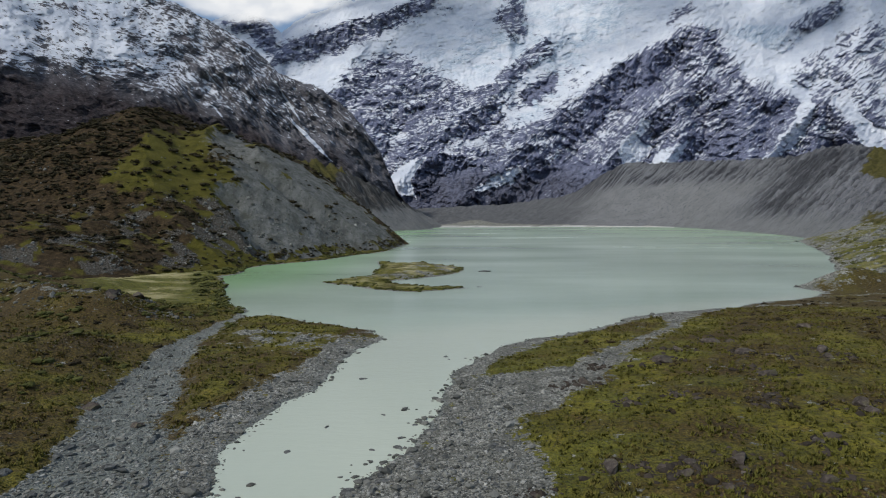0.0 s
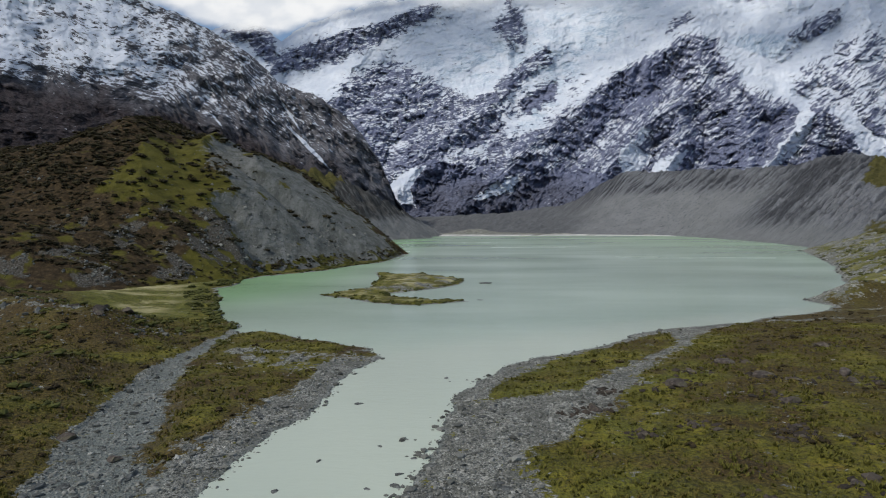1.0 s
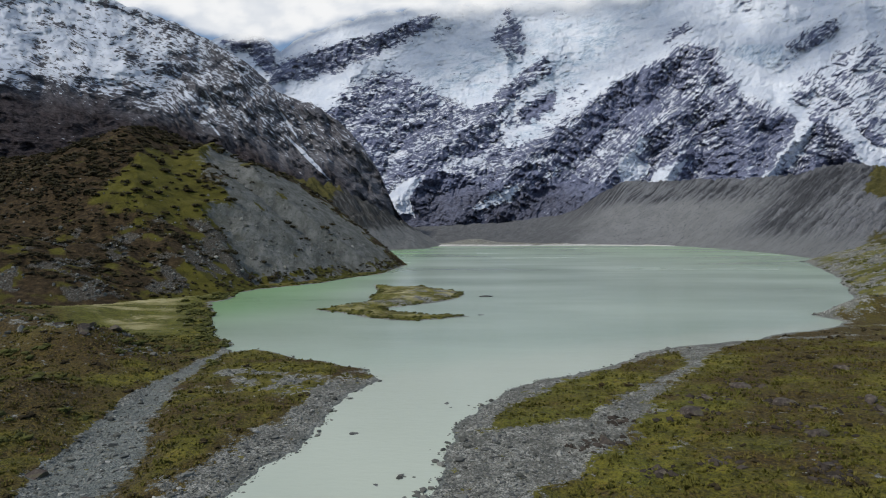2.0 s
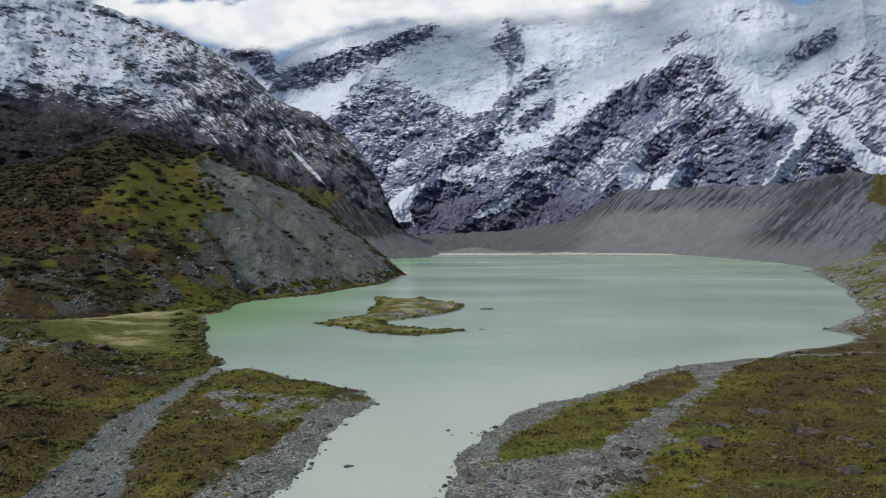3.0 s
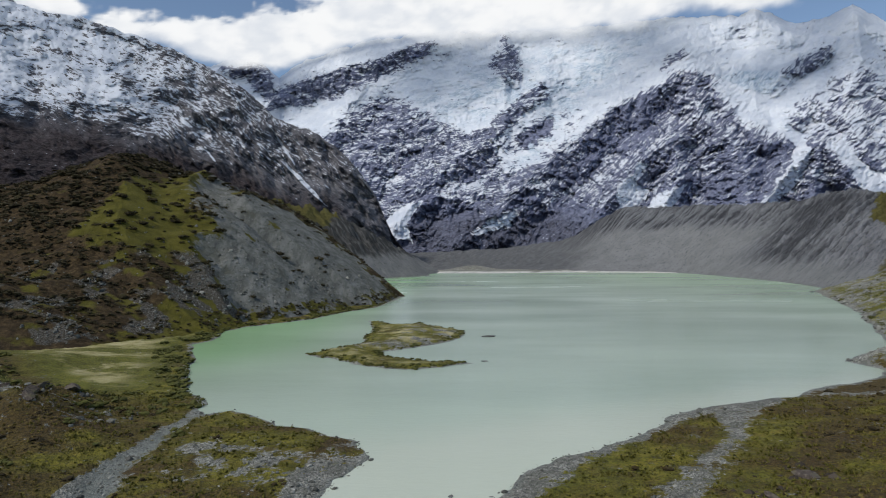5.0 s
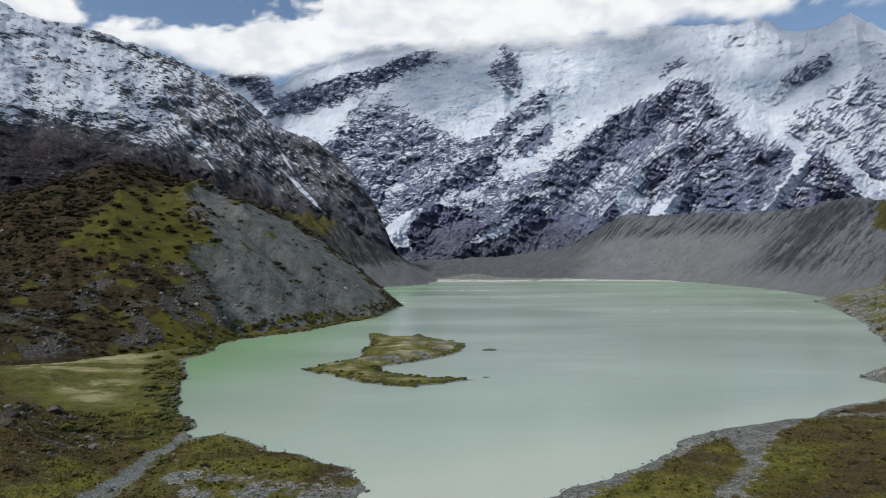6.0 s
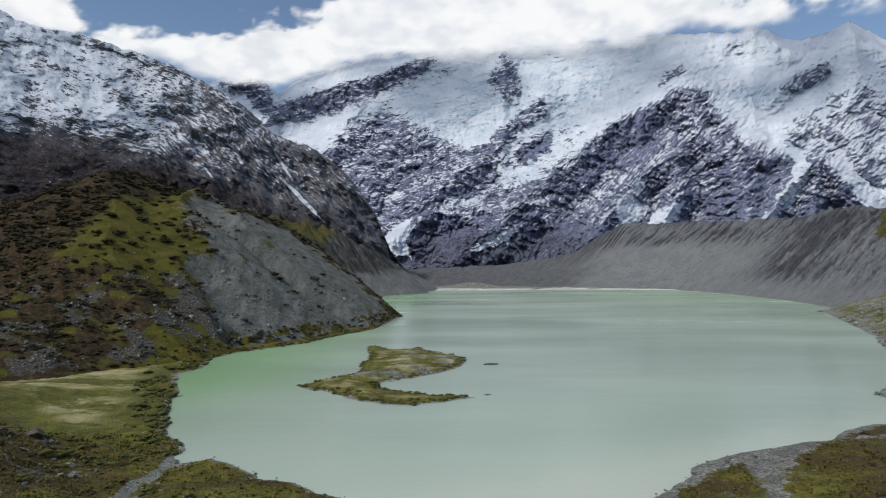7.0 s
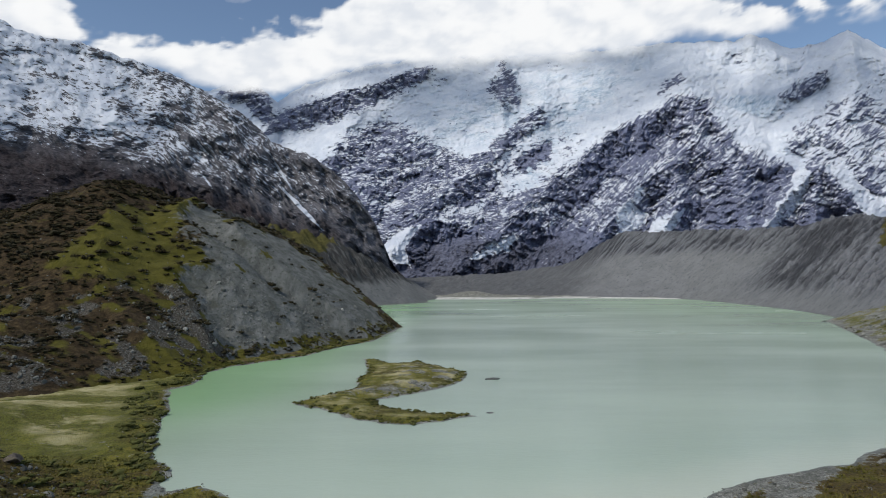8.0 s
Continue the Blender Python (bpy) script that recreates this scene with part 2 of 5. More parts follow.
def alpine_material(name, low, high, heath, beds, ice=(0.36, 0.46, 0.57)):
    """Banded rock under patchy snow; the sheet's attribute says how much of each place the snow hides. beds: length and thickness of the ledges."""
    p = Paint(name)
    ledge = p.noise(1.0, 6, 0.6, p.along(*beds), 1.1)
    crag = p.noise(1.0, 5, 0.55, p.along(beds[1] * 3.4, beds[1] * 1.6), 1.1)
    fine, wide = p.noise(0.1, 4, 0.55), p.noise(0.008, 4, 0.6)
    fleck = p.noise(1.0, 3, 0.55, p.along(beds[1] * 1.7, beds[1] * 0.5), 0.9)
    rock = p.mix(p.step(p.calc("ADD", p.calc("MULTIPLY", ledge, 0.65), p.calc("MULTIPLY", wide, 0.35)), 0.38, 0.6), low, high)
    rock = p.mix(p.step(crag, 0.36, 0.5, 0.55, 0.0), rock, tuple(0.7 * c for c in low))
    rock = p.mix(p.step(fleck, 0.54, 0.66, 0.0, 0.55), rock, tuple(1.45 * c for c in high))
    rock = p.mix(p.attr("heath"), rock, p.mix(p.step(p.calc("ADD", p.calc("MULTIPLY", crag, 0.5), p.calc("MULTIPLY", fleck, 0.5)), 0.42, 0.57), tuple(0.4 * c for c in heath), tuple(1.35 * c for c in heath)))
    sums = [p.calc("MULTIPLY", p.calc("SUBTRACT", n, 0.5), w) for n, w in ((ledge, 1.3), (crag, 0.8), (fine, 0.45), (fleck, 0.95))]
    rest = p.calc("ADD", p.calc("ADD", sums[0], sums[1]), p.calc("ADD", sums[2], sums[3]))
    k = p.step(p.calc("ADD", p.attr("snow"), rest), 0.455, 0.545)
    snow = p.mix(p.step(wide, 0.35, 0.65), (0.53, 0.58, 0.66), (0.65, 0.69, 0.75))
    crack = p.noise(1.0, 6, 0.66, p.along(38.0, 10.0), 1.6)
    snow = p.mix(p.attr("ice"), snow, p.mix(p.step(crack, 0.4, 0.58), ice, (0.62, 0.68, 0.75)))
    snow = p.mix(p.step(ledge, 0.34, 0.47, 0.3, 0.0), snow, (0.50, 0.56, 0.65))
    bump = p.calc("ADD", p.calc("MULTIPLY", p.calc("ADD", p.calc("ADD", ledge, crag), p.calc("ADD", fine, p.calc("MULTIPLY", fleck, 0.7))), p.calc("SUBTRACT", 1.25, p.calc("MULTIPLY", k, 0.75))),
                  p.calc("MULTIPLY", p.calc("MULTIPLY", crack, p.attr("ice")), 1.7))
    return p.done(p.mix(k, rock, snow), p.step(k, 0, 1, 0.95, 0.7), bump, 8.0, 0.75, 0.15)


def water_material():
    """Milky glacier melt water."""
    p = Paint("glacier_water")
    patch = p.noise(1.0, 4, 0.5, p.moved((0.004, 0.009, 1)))
    colour = p.mix(p.step(patch, 0.35, 0.65), (0.365, 0.455, 0.36), (0.405, 0.49, 0.395))
    colour = p.mix(p.attr("green"), colour, (0.27, 0.45, 0.235))
    colour = p.mix(p.attr("pale"), colour, (0.475, 0.53, 0.43))
    wave = p.noise(1.0, 4, 0.6, p.moved((0.35, 0.8, 1), (0, 0, 14)))
    swell = p.noise(1.0, 3, 0.5, p.moved((0.03, 0.09, 1), (0, 0, -8)))
    m = p.done(colour, p.step(patch, 0.3, 0.7, 0.15, 0.28), p.calc("ADD", wave, p.calc("MULTIPLY", swell, 2.0)), 0.16, 0.34, 0.45)
    p.bsdf.inputs["IOR"].default_value = 1.33
    return m


def stone_material(name, dark, light, moss=0.0):
    p = Paint(name)
    info = p.t.nodes.new("ShaderNodeObjectInfo").outputs["Random"]
    grain, patch = p.noise(4.0, 5, 0.7), p.noise(0.8, 4, 0.6)
    c = p.mix(p.step(patch, 0.3, 0.7), dark, light)
    c = p.mix(p.calc("MULTIPLY", info, 0.55), c, tuple(0.5 * v for v in dark))
    c = p.mix(p.step(p.noise(1.7, 5, 0.75), 0.52, 0.66, 0, 0.6), c, tuple(1.3 * v for v in light))
    c = p.mix(p.step(grain, 0.55, 0.8, 0, 0.6), c, tuple(min(1, 1.5 * v) for v in light))
    if moss:
        c = p.mix(p.step(patch, 0.5, 0.68, 0, moss), c, (0.09, 0.09, 0.03))
    return p.done(c, 0.85, grain, 0.08, 0.9, 0.3)


def shade_material(name, *stops, rough=0.9):
    """Small stones or tufts, each with the tone of its own attribute."""
    p = Paint(name)
    c = p.ramp(p.attr("shade"), *stops)
    c = p.mix(p.step(p.noise(5.0, 4, 0.7), 0.3, 0.7, 0.35, 0), c, (0.02, 0.02, 0.015))
    return p.done(c, rough, None, gloss=0.2)


M_VALLEY, M_SLOPE, M_WATER = valley_material(), slope_material(), water_material()
M_WALL = wall_material("till_wall")
M_LEFT_WALL = wall_material("grey_till", (0.105, 0.107, 0.105), (0.25, 0.257, 0.25), (0.185, 0.19, 0.185))
# range rock colours are lightened and blued to stand for distance haze
M_RANGE = alpine_material("hazy_range_rock_and_snow", (0.13, 0.147, 0.23), (0.205, 0.23, 0.325), (0.085, 0.09, 0.12), (58.0, 9.5))
M_DARK = alpine_material("dark_rock_and_snow", (0.088, 0.088, 0.102), (0.185, 0.187, 0.205), (0.040, 0.032, 0.034), (26.0, 6.0))
M_BOULDER = stone_material("lichen_boulder", (0.05, 0.039, 0.031), (0.145, 0.12, 0.10), 0.55)
M_RIVER_STONE = stone_material("river_boulder", (0.06, 0.065, 0.06), (0.17, 0.175, 0.165))
M_PEBBLE = shade_material("gravel_stone", (0.0, (0.07, 0.072, 0.063)), (0.5, (0.24, 0.243, 0.215)), (0.85, (0.4, 0.4, 0.36)), (1.0, (0.55, 0.55, 0.5)), rough=0.8)
M_TUFT = shade_material("tussock", (0.0, (0.08, 0.078, 0.014)), (0.4, (0.145, 0.138, 0.025)), (0.75, (0.165, 0.135, 0.035)), (1.0, (0.11, 0.068, 0.022)))
M_SHRUB = shade_material("shrub_leaf", (0.0, (0.018, 0.015, 0.007)), (0.5, (0.045, 0.037, 0.014)), (0.8, (0.08, 0.063, 0.024)), (1.0, (0.125, 0.10, 0.04)))
M_SHORE_SHRUB = shade_material("shore_shrub_leaf", (0.0, (0.045, 0.05, 0.012)), (0.5, (0.10, 0.105, 0.024)), (0.8, (0.15, 0.145, 0.04)), (1.0, (0.20, 0.18, 0.06)))
M_HEATH = shade_material("heath_leaf", (0.0, (0.018, 0.014, 0.006)), (0.5, (0.05, 0.036, 0.013)), (0.8, (0.095, 0.066, 0.022)), (1.0, (0.14, 0.10, 0.035)))
M_FIELD_STONE = shade_material("field_stone", (0.0, (0.03, 0.024, 0.018)), (0.5, (0.075, 0.06, 0.048)), (0.85, (0.14, 0.12, 0.10)), (1.0, (0.24, 0.22, 0.19)))

# ---- the plan of the valley ----
LEFT_SHORE = [(-26, -300), (-31, 0), (-33, 75), (-36, 90), (-36, 99), (-35, 113), (-30, 122), (-31, 141), (-28, 159), (-25, 173), (-31, 187),
              (-49, 198), (-69, 213), (-76, 209), (-79, 212), (-78, 220), (-90, 235), (-100, 256), (-111, 283), (-136, 344), (-134, 359), (-141, 395),
              (-137, 416), (-121, 440), (-107, 467), (-95, 516), (-78, 555), (-70, 640), (-69, 690), (-82, 716), (-150, 790), (-215, 900), (-245, 1100),
              (-235, 1300), (-205, 1420)]
RIGHT_SHORE = [(-110, 1490), (60, 1470), (226, 1520), (360, 1480), (493, 1416), (485, 1147), (492, 967), (450, 842), (385, 762), (378, 740), (307, 567),
               (278, 498), (252, 455), (238, 418), (222, 395), (196, 340), (149, 299), (152, 278), (140, 262), (118, 250), (97, 234), (78, 227), (66, 221),
               (51, 208), (39, 192), (27, 180), (15, 172), (7, 163), (3, 153), (-3, 137), (-5, 123), (-6, 112), (-7, 100), (-8, 93), (-16, 75), (-14, 0),
               (-8, -300)]
WATER = LEFT_SHORE + RIGHT_SHORE
CHANNEL = [(-78, 212), (-76, 190), (-74, 162), (-69, 137), (-62, 116), (-54, 97), (-49, 82), (-45, 60), (-44, 0), (-42, -200)]
CHANNEL_HALF = [1.2, 2.0, 3.2, 6.0, 9.0, 8.0, 9.0, 10.0, 8.0, 6.0]
SPIT_GRASS = [(-75, 207), (-69, 212), (-49, 197), (-32, 186), (-27, 176), (-36, 165), (-37, 146), (-42, 126), (-45, 108), (-46, 90), (-49, 97), (-54, 111),
              (-63, 135), (-71, 162), (-75, 189)]
BANK_GRASS = [(64, 213), (47, 197), (26, 174), (9, 150), (2, 130), (8, 132), (21, 137), (30, 148), (50, 175), (60, 192)]
BIG_MEADOW = [(96, 233), (77, 214), (60, 184), (36, 143), (28, 124), (17, 110), (8, 101), (8, 91), (9, 76), (12, 0), (15, -280), (900, -280), (900, 233)]
STRAW_FLAT = [(-197, 300), (-230, 345), (-200, 385), (-178, 440), (-150, 420), (-150, 390), (-146, 345), (-125, 290), (-112, 250), (-108, 240), (-120, 228)]


def valley(x, y):
    """Height of the valley floor with what grows on it: grass, straw, rust, wet."""
    wx = x + 3.4 * fbm(x / 16, y / 16, 4, 3) * smooth(4000, 100, y)
    wy = y + 3.4 * fbm(x / 16, y / 16, 4, 9) * smooth(4000, 100, y)
    wx, wy = wx + 0.9 * fbm(x / 3.5, y / 3.5, 3, 13), wy + 0.9 * fbm(x / 3.5, y / 3.5, 3, 17)
    sd = -border(wx, wy, WATER)
    dl, dr = to_line(x, y, LEFT_SHORE)[0], to_line(x, y, RIGHT_SHORE)[0]
    left = smooth(-6, 6, dr - dl) * smooth(1500, 1400, y)
    right = 1 - left
    z = np.where(sd < 0, np.maximum(-4.0, 0.11 * sd), 1.1 * (1 - np.exp(-np.maximum(sd, 0) / 8)))
    # the meadow on the near bank, and the blocky slope beyond the inlet
    near_bank = right * smooth(300, 262, y)
    z += near_bank * 4.6 * smooth(6, 68, sd)
    steep = right * smooth(262, 330, y) * smooth(1250, 1050, y) * smooth(100, 150, x)
    z += steep * (np.minimum(0.30 * np.maximum(sd - 2, 0), 46) + 5.5 * smooth(4, 40, sd) * fbm(x / 34, y / 34, 5, 5) + 1.2 * smooth(3, 12, sd) * fbm(x / 8, y / 8, 3, 6))
    z += right * 6.5 * np.exp(-(((x - 172) / 15) ** 2) - ((y - 291) / 9) ** 2) * smooth(0, 6, sd)
    # the side channel, with rougher ground rising west of it
    dc, at, share = to_line(wx, wy, CHANNEL)
    half = mixed(np.array(CHANNEL_HALF)[at], np.array(CHANNEL_HALF)[at + 1], share)
    bed = smooth(half + 2.2, half - 2.0, dc)
    west = left * smooth(-66, -86, x - 0.35 * np.clip(140 - y, 0, 400)) * smooth(232, 205, y)
    west = np.maximum(west, left * smooth(-140, -175, x) * smooth(330, 250, y))
    z += west * (3.6 * smooth(6, 45, dc) + 3.0 * smooth(60, 150, dc) + 4.6 * fbm(x / 38, y / 38, 4, 21) * smooth(8, 30, dc))
    for hx, hy, rx, ry, turn, h in ((-112, 188, 26, 9, 18, 4.2), (-150, 212, 30, 12, 25, 5.0), (-190, 232, 40, 18, 20, 7.0), (-100, 140, 24, 16, 40, 3.0)):
        c, s = math.cos(radians(turn)), math.sin(radians(turn))
        p, q = (x - hx) * c - (y - hy) * s, (x - hx) * s + (y - hy) * c
        z += h * np.exp(-((p / rx) ** 2) - (q / ry) ** 2) * smooth(4, 16, dc)
    land = smooth(0, 5, sd)
    z += land * (1 - bed) * (0.6 * fbm(x / 8, y / 8, 4, 33) + 0.34 * fbm(x / 2.4, y / 2.4, 3, 41)) * smooth(1500, 900, y)
    z = mixed(z, 0.12 + 0.10 * fbm(x / 5, y / 5, 3, 44), bed * (sd > -2))
    # far flats of the inflow
    z += smooth(1440, 1500, y) * (0.9 * smooth(-0.1, 0.5, fbm(x / 60, y / 25, 4, 71)) + 3.5 * smooth(0.1, 0.6, fbm(x / 60, y / 30, 4, 77)) * smooth(-120, 40, x))
    z += 13 * np.exp(-(((x - 15) / 60) ** 2) - ((y - 1660) / 40) ** 2) + 5 * np.exp(-(((x - 110) / 70) ** 2) - ((y - 1600) / 30) ** 2)
    z -= 6 * smooth(1850, 2000, np.hypot(x, y))
    # cover
    spit = border(wx, wy, SPIT_GRASS)
    between = (x > -82) & (x < -22) & (y < 216)
    bare = np.exp(-(((x + 46) / 18) ** 2) - ((y - 166) / 11) ** 2) + 0.9 * np.exp(-(((x + 62) / 8) ** 2) - ((y - 176) / 5) ** 2)
    g_spit = smooth(-3, 3, spit) - 0.85 * bare * smooth(-0.5, 0.15, fbm(x / 6, y / 6, 4, 53))
    rim = 2.0 + 1.6 * fbm(x / 12, y / 12, 3, 50)
    g_open = smooth(rim - 1.6, rim + 2.0, sd) * (1 - bed)
    meadow = np.maximum(smooth(-5, 5, border(wx, wy, BIG_MEADOW)), smooth(-3, 3, border(wx, wy, BANK_GRASS)))
    g_right = np.where(y < 236, meadow, g_open)
    grass = np.where(left > 0.5, np.where(between, np.maximum(g_spit, g_open * (dc > half) * (x < -78 + 0.42 * np.clip(150 - y, 0, 90))), g_open), g_right)
    grass = grass - 0.75 * np.maximum(0, fbm(x / 9, y / 9, 4, 61) - 0.3) * near_bank
    stony = smooth(-0.1, 0.25, fbm(x / 26, y / 26, 4, 63))
    grass = np.where(steep > 0.5, grass - 0.8 * stony - 0.4 * smooth(14, 2, sd) - 0.35 * smooth(480, 620, y), grass)
    grass = grass - 0.9 * smooth(700, 1000, y) - 0.85 * left * smooth(560, 620, y) * smooth(-0.3, 0.2, fbm(x / 12, y / 12, 3, 58))
    grass = grass - 0.8 * np.exp(-(((y - 262 + 0.04 * (x - 150)) / 2.2) ** 2)) * (x > 140)
    hummock_stones = np.exp(-(((x + 120) / 40) ** 2) - ((y - 196 - 0.25 * (-112 - x)) / 9) ** 2)
    grass = grass - 0.7 * hummock_stones * smooth(-0.1, 0.3, fbm(x / 8, y / 8, 4, 66))
    grass = grass - 0.9 * np.exp(-(((x - 162) / 10) ** 2) - ((y - 294) / 12) ** 2)
    straw = smooth(0, 16, border(wx, wy, STRAW_FLAT) + 9 * fbm(x / 15, y / 15, 4, 65)) + 0.5 * smooth(-0.1, 0.3, fbm(x / 30, y / 30, 3, 64)) * steep
    rust = 0.85 * near_bank * smooth(-0.12, 0.26, fbm(x / 22, y / 22, 5, 81) + 0.005 * (x - 72)) + 0.9 * hummock_stones
    rust = np.maximum(rust, 0.85 * west * smooth(-0.35, 0.1, fbm(x / 20, y / 20, 4, 84) + 0.25 * smooth(-95, -130, x)))
    rust = np.maximum(rust, 0.8 * between * smooth(5.5, 1.0, np.abs(spit)) * smooth(165, 130, y))
    lush = smooth(-14, 4, border(wx, wy, STRAW_FLAT)) + 0.7 * steep + 0.6 * near_bank * smooth(0.0, 0.3, fbm(x / 18, y / 18, 4, 87) - 0.012 * (x - 35))
    wet = np.maximum(0.85 * bed, 0.7 * smooth(1.8, 0.2, np.abs(sd)))
    # near-white flats: sky reflection on braided shallows put into the silt colour
    silt_sheen = smooth(1380, 1430, y) * smooth(1.9, 1.2, z) * smooth(1760, 1640, y)
    return z, dict(grass=grass, straw=straw, rust=np.clip(rust, 0, 1), wet=wet, silt_sheen=silt_sheen, lush=np.clip(lush, 0, 1)), sd


def eased(x, xs, ys, width):
    """A curve through given values with its corners rounded."""
    g = np.linspace(xs[0], xs[-1], 801)
    v = np.interp(g, xs, ys)
    n = max(1, int(width / (g[1] - g[0])))
    k = np.hanning(2 * n + 3)
    v = np.convolve(np.pad(v, n + 1, mode="edge"), k / k.sum(), mode="valid")
    return np.interp(x, g, v)


def polar(centre, bearings, radii):
    b, r = np.meshgrid(np.radians(bearings), radii)
    return centre[0] + r * np.sin(b), centre[1] + r * np.cos(b)


ahead = np.linspace(-46, 46, 600)
bearings = np.concatenate([ahead, np.linspace(48, 312, 80)])
radii = np.concatenate([[0.5, 25, 50, 70], np.geomspace(84, 620, 260), np.geomspace(628, 1850, 110)[1:], np.geomspace(1900, 4800, 14)])
gx, gy = polar((0, -30), bearings, radii)
gz, cover, _ = valley(gx, gy)
tagged(sheet("ground", gx, gy, gz, M_VALLEY, cover, around=True), "valley floor of olive grass, rusty moss and grey gravel beside the lake", "ground", kind="structure")

lx, ly = polar((0, -30), np.linspace(-50, 50, 120), np.geomspace(20, 1800, 120))
milk = smooth(-35, -125, lx + 12 * fbm(lx / 60, ly / 60, 3, 91)) * smooth(220, 330, ly) + 0.3 * smooth(120, 420, lx) * smooth(300, 600, ly) + 0.2 * smooth(600, 1200, ly)
tagged(sheet("water", lx, ly, 0 * lx, M_WATER, dict(green=milk, pale=smooth(212, 176, ly + 9 * fbm(lx / 14, ly / 14, 4, 93) - 0.5 * (lx + 10)) * smooth(-60, -40, lx))), "milky pale green glacial lake with its outlet river", "lake", kind="structure")


# ---- hills of moraine ----
HILL_CREST = [(-760, 720, 112), (-414, 603, 109), (-376, 593, 112), (-340, 584, 124), (-308, 578, 132), (-292, 625, 145), (-268, 650, 134),
              (-233, 650, 107), (-208, 722, 87), (-164, 740, 55), (-127, 733, 29), (-98, 720, 14), (-74, 702, 2)]
HILL_SPUR = [(-292, 625, 145), (-262, 565, 123), (-237, 545, 107), (-201, 516, 69)]
HILL_BENCH = [(-420, 300, 40), (-330, 335, 36), (-255, 372, 35), (-205, 405, 27), (-165, 435, 9)]
SCREE_EDGE = [(-275, 720), (-252, 630), (-238, 560), (-212, 528), (-190, 507), (-196, 480), (-172, 455), (-146, 428), (20, 428), (20, 900), (-200, 900)]


def crest(x, y, pts, slope):
    """The highest of the slopes that fall from each stretch of a crest line, and the distance to the line."""
    high, near = np.full(np.shape(x), -1e9), np.full(np.shape(x), 1e9)
    for a, b in zip(pts, pts[1:]):
        d, _, share = to_line(x, y, [a, b])
        high, near = np.maximum(high, mixed(a[2], b[2], share) - slope * d), np.minimum(near, d)
    return high, near


def hillside(x, y):
    wx, wy = x + 9 * fbm(x / 60, y / 60, 4, 101), y + 9 * fbm(x / 60, y / 60, 4, 107)
    lake_side = smooth(-25, 15, border(x, y, SCREE_EDGE))
    # towards its tip the ridge is a blunt nose over the shore, steep on its far side
    line = np.interp(x, [-260, -233, -208, -164, -127, -98, -74], [560, 650, 722, 740, 733, 720, 702])
    nose = smooth(560, 680, y) * smooth(-240, -180, x)
    slope = mixed(mixed(0.56, 0.70, lake_side), np.where(y > line, 0.8, 0.16), nose)
    h, d = crest(wx, wy, HILL_CREST, slope)
    bench, _ = crest(wx, wy, HILL_BENCH, 0.42)
    spur, _ = crest(wx, wy, HILL_SPUR, mixed(0.56, 0.78, lake_side))
    h = np.maximum(np.maximum(h, bench), spur)
    h += (1 - lake_side) * (4.5 * fbm(x / 34, y / 34, 5, 111) + 1.2 * ridged(x / 9, y / 9, 3, 117)) * smooth(2, 25, h)
    h += lake_side * (1.3 * fbm((x + y) / 60, (x - y) / 14, 4, 119) + 0.5 * fbm(x / 4, y / 4, 3, 121)) * smooth(1, 14, h)
    shore = to_line(x, y, LEFT_SHORE[14:29])[0] * np.where(inside(x, y, WATER) & (y < 690), -1, 1)
    h = np.minimum(h, 0.2 + mixed(0.6, 0.74, lake_side) * (shore - 3))
    h = np.where(y > 600, np.minimum(h, 0.75 * (-67 - x)), h)
    scree = smooth(-14, 16, border(wx, wy, SCREE_EDGE) + 16 * fbm(x / 22, y / 22, 4, 122))
    strip = smooth(16, 5, h) * smooth(-0.2, 0.3, fbm(x / 12, y / 12, 4, 123)) + 1.3 * smooth(34, 12, d + 12 * fbm(x / 15, y / 15, 3, 120)) * (x > -225) * smooth(-0.4, 0.1, fbm(x / 9, y / 9, 4, 124))
    strip = np.maximum(strip, 0.75 * smooth(0.33, 0.5, fbm(x / 22, y / 22, 4, 125)))
    top_tongue = np.exp(-(((x + 215) / 12) ** 2) - ((y - 545) / 26) ** 2)
    scree = scree - 0.85 * np.clip(strip, 0, 1) - 0.7 * top_tongue * smooth(-0.2, 0.2, fbm(x / 10, y / 10, 3, 126))
    heath = smooth(-262, -280, x + 0.10 * (h - 90) + 22 * fbm(x / 26, y / 26, 4, 127)) * smooth(16, 36, h) - 0.5 * smooth(0.25, 0.45, fbm(x / 24, y / 24, 4, 128))
    heath = np.maximum(heath, smooth(-0.5, 0.12, fbm(x / 16, y / 12, 5, 129)) * smooth(60, 46, h + 0.25 * (x + 235)) * smooth(-1, 2, h))
    heath = heath * smooth(-160, -185, x)
    heath = np.maximum(heath, smooth(34, 14, d) * smooth(-226, -212, x) * smooth(-0.3, 0.1, fbm(x / 9, y / 9, 4, 124)))
    heath = np.maximum(heath, top_tongue)
    rubble = smooth(0.0, 0.28, fbm(x / 24, y / 17, 5, 131) - 0.08 + 0.2 * np.exp(-(((h - 17) / 8) ** 2)) + 0.28 * np.exp(-(((x + 178) / 26) ** 2) - ((y - 440) / 34) ** 2)) * smooth(60, 35, h) * smooth(0, 5, h)
    return h, dict(scree=scree, heath=heath, rubble=rubble)


hx, hy = polar((0, 0), np.linspace(-46, -4, 500), np.linspace(290, 860, 300))
hz, hcover = hillside(hx, hy)
tagged(sheet("moraine_hill", hx, hy, np.maximum(hz, -3), M_SLOPE, hcover, pieces=[("scree_slope", "bare grey scree slope", hcover["scree"])]), "steep moraine hill with grass, dark shrubs and a grey scree face above the lake", "hill")

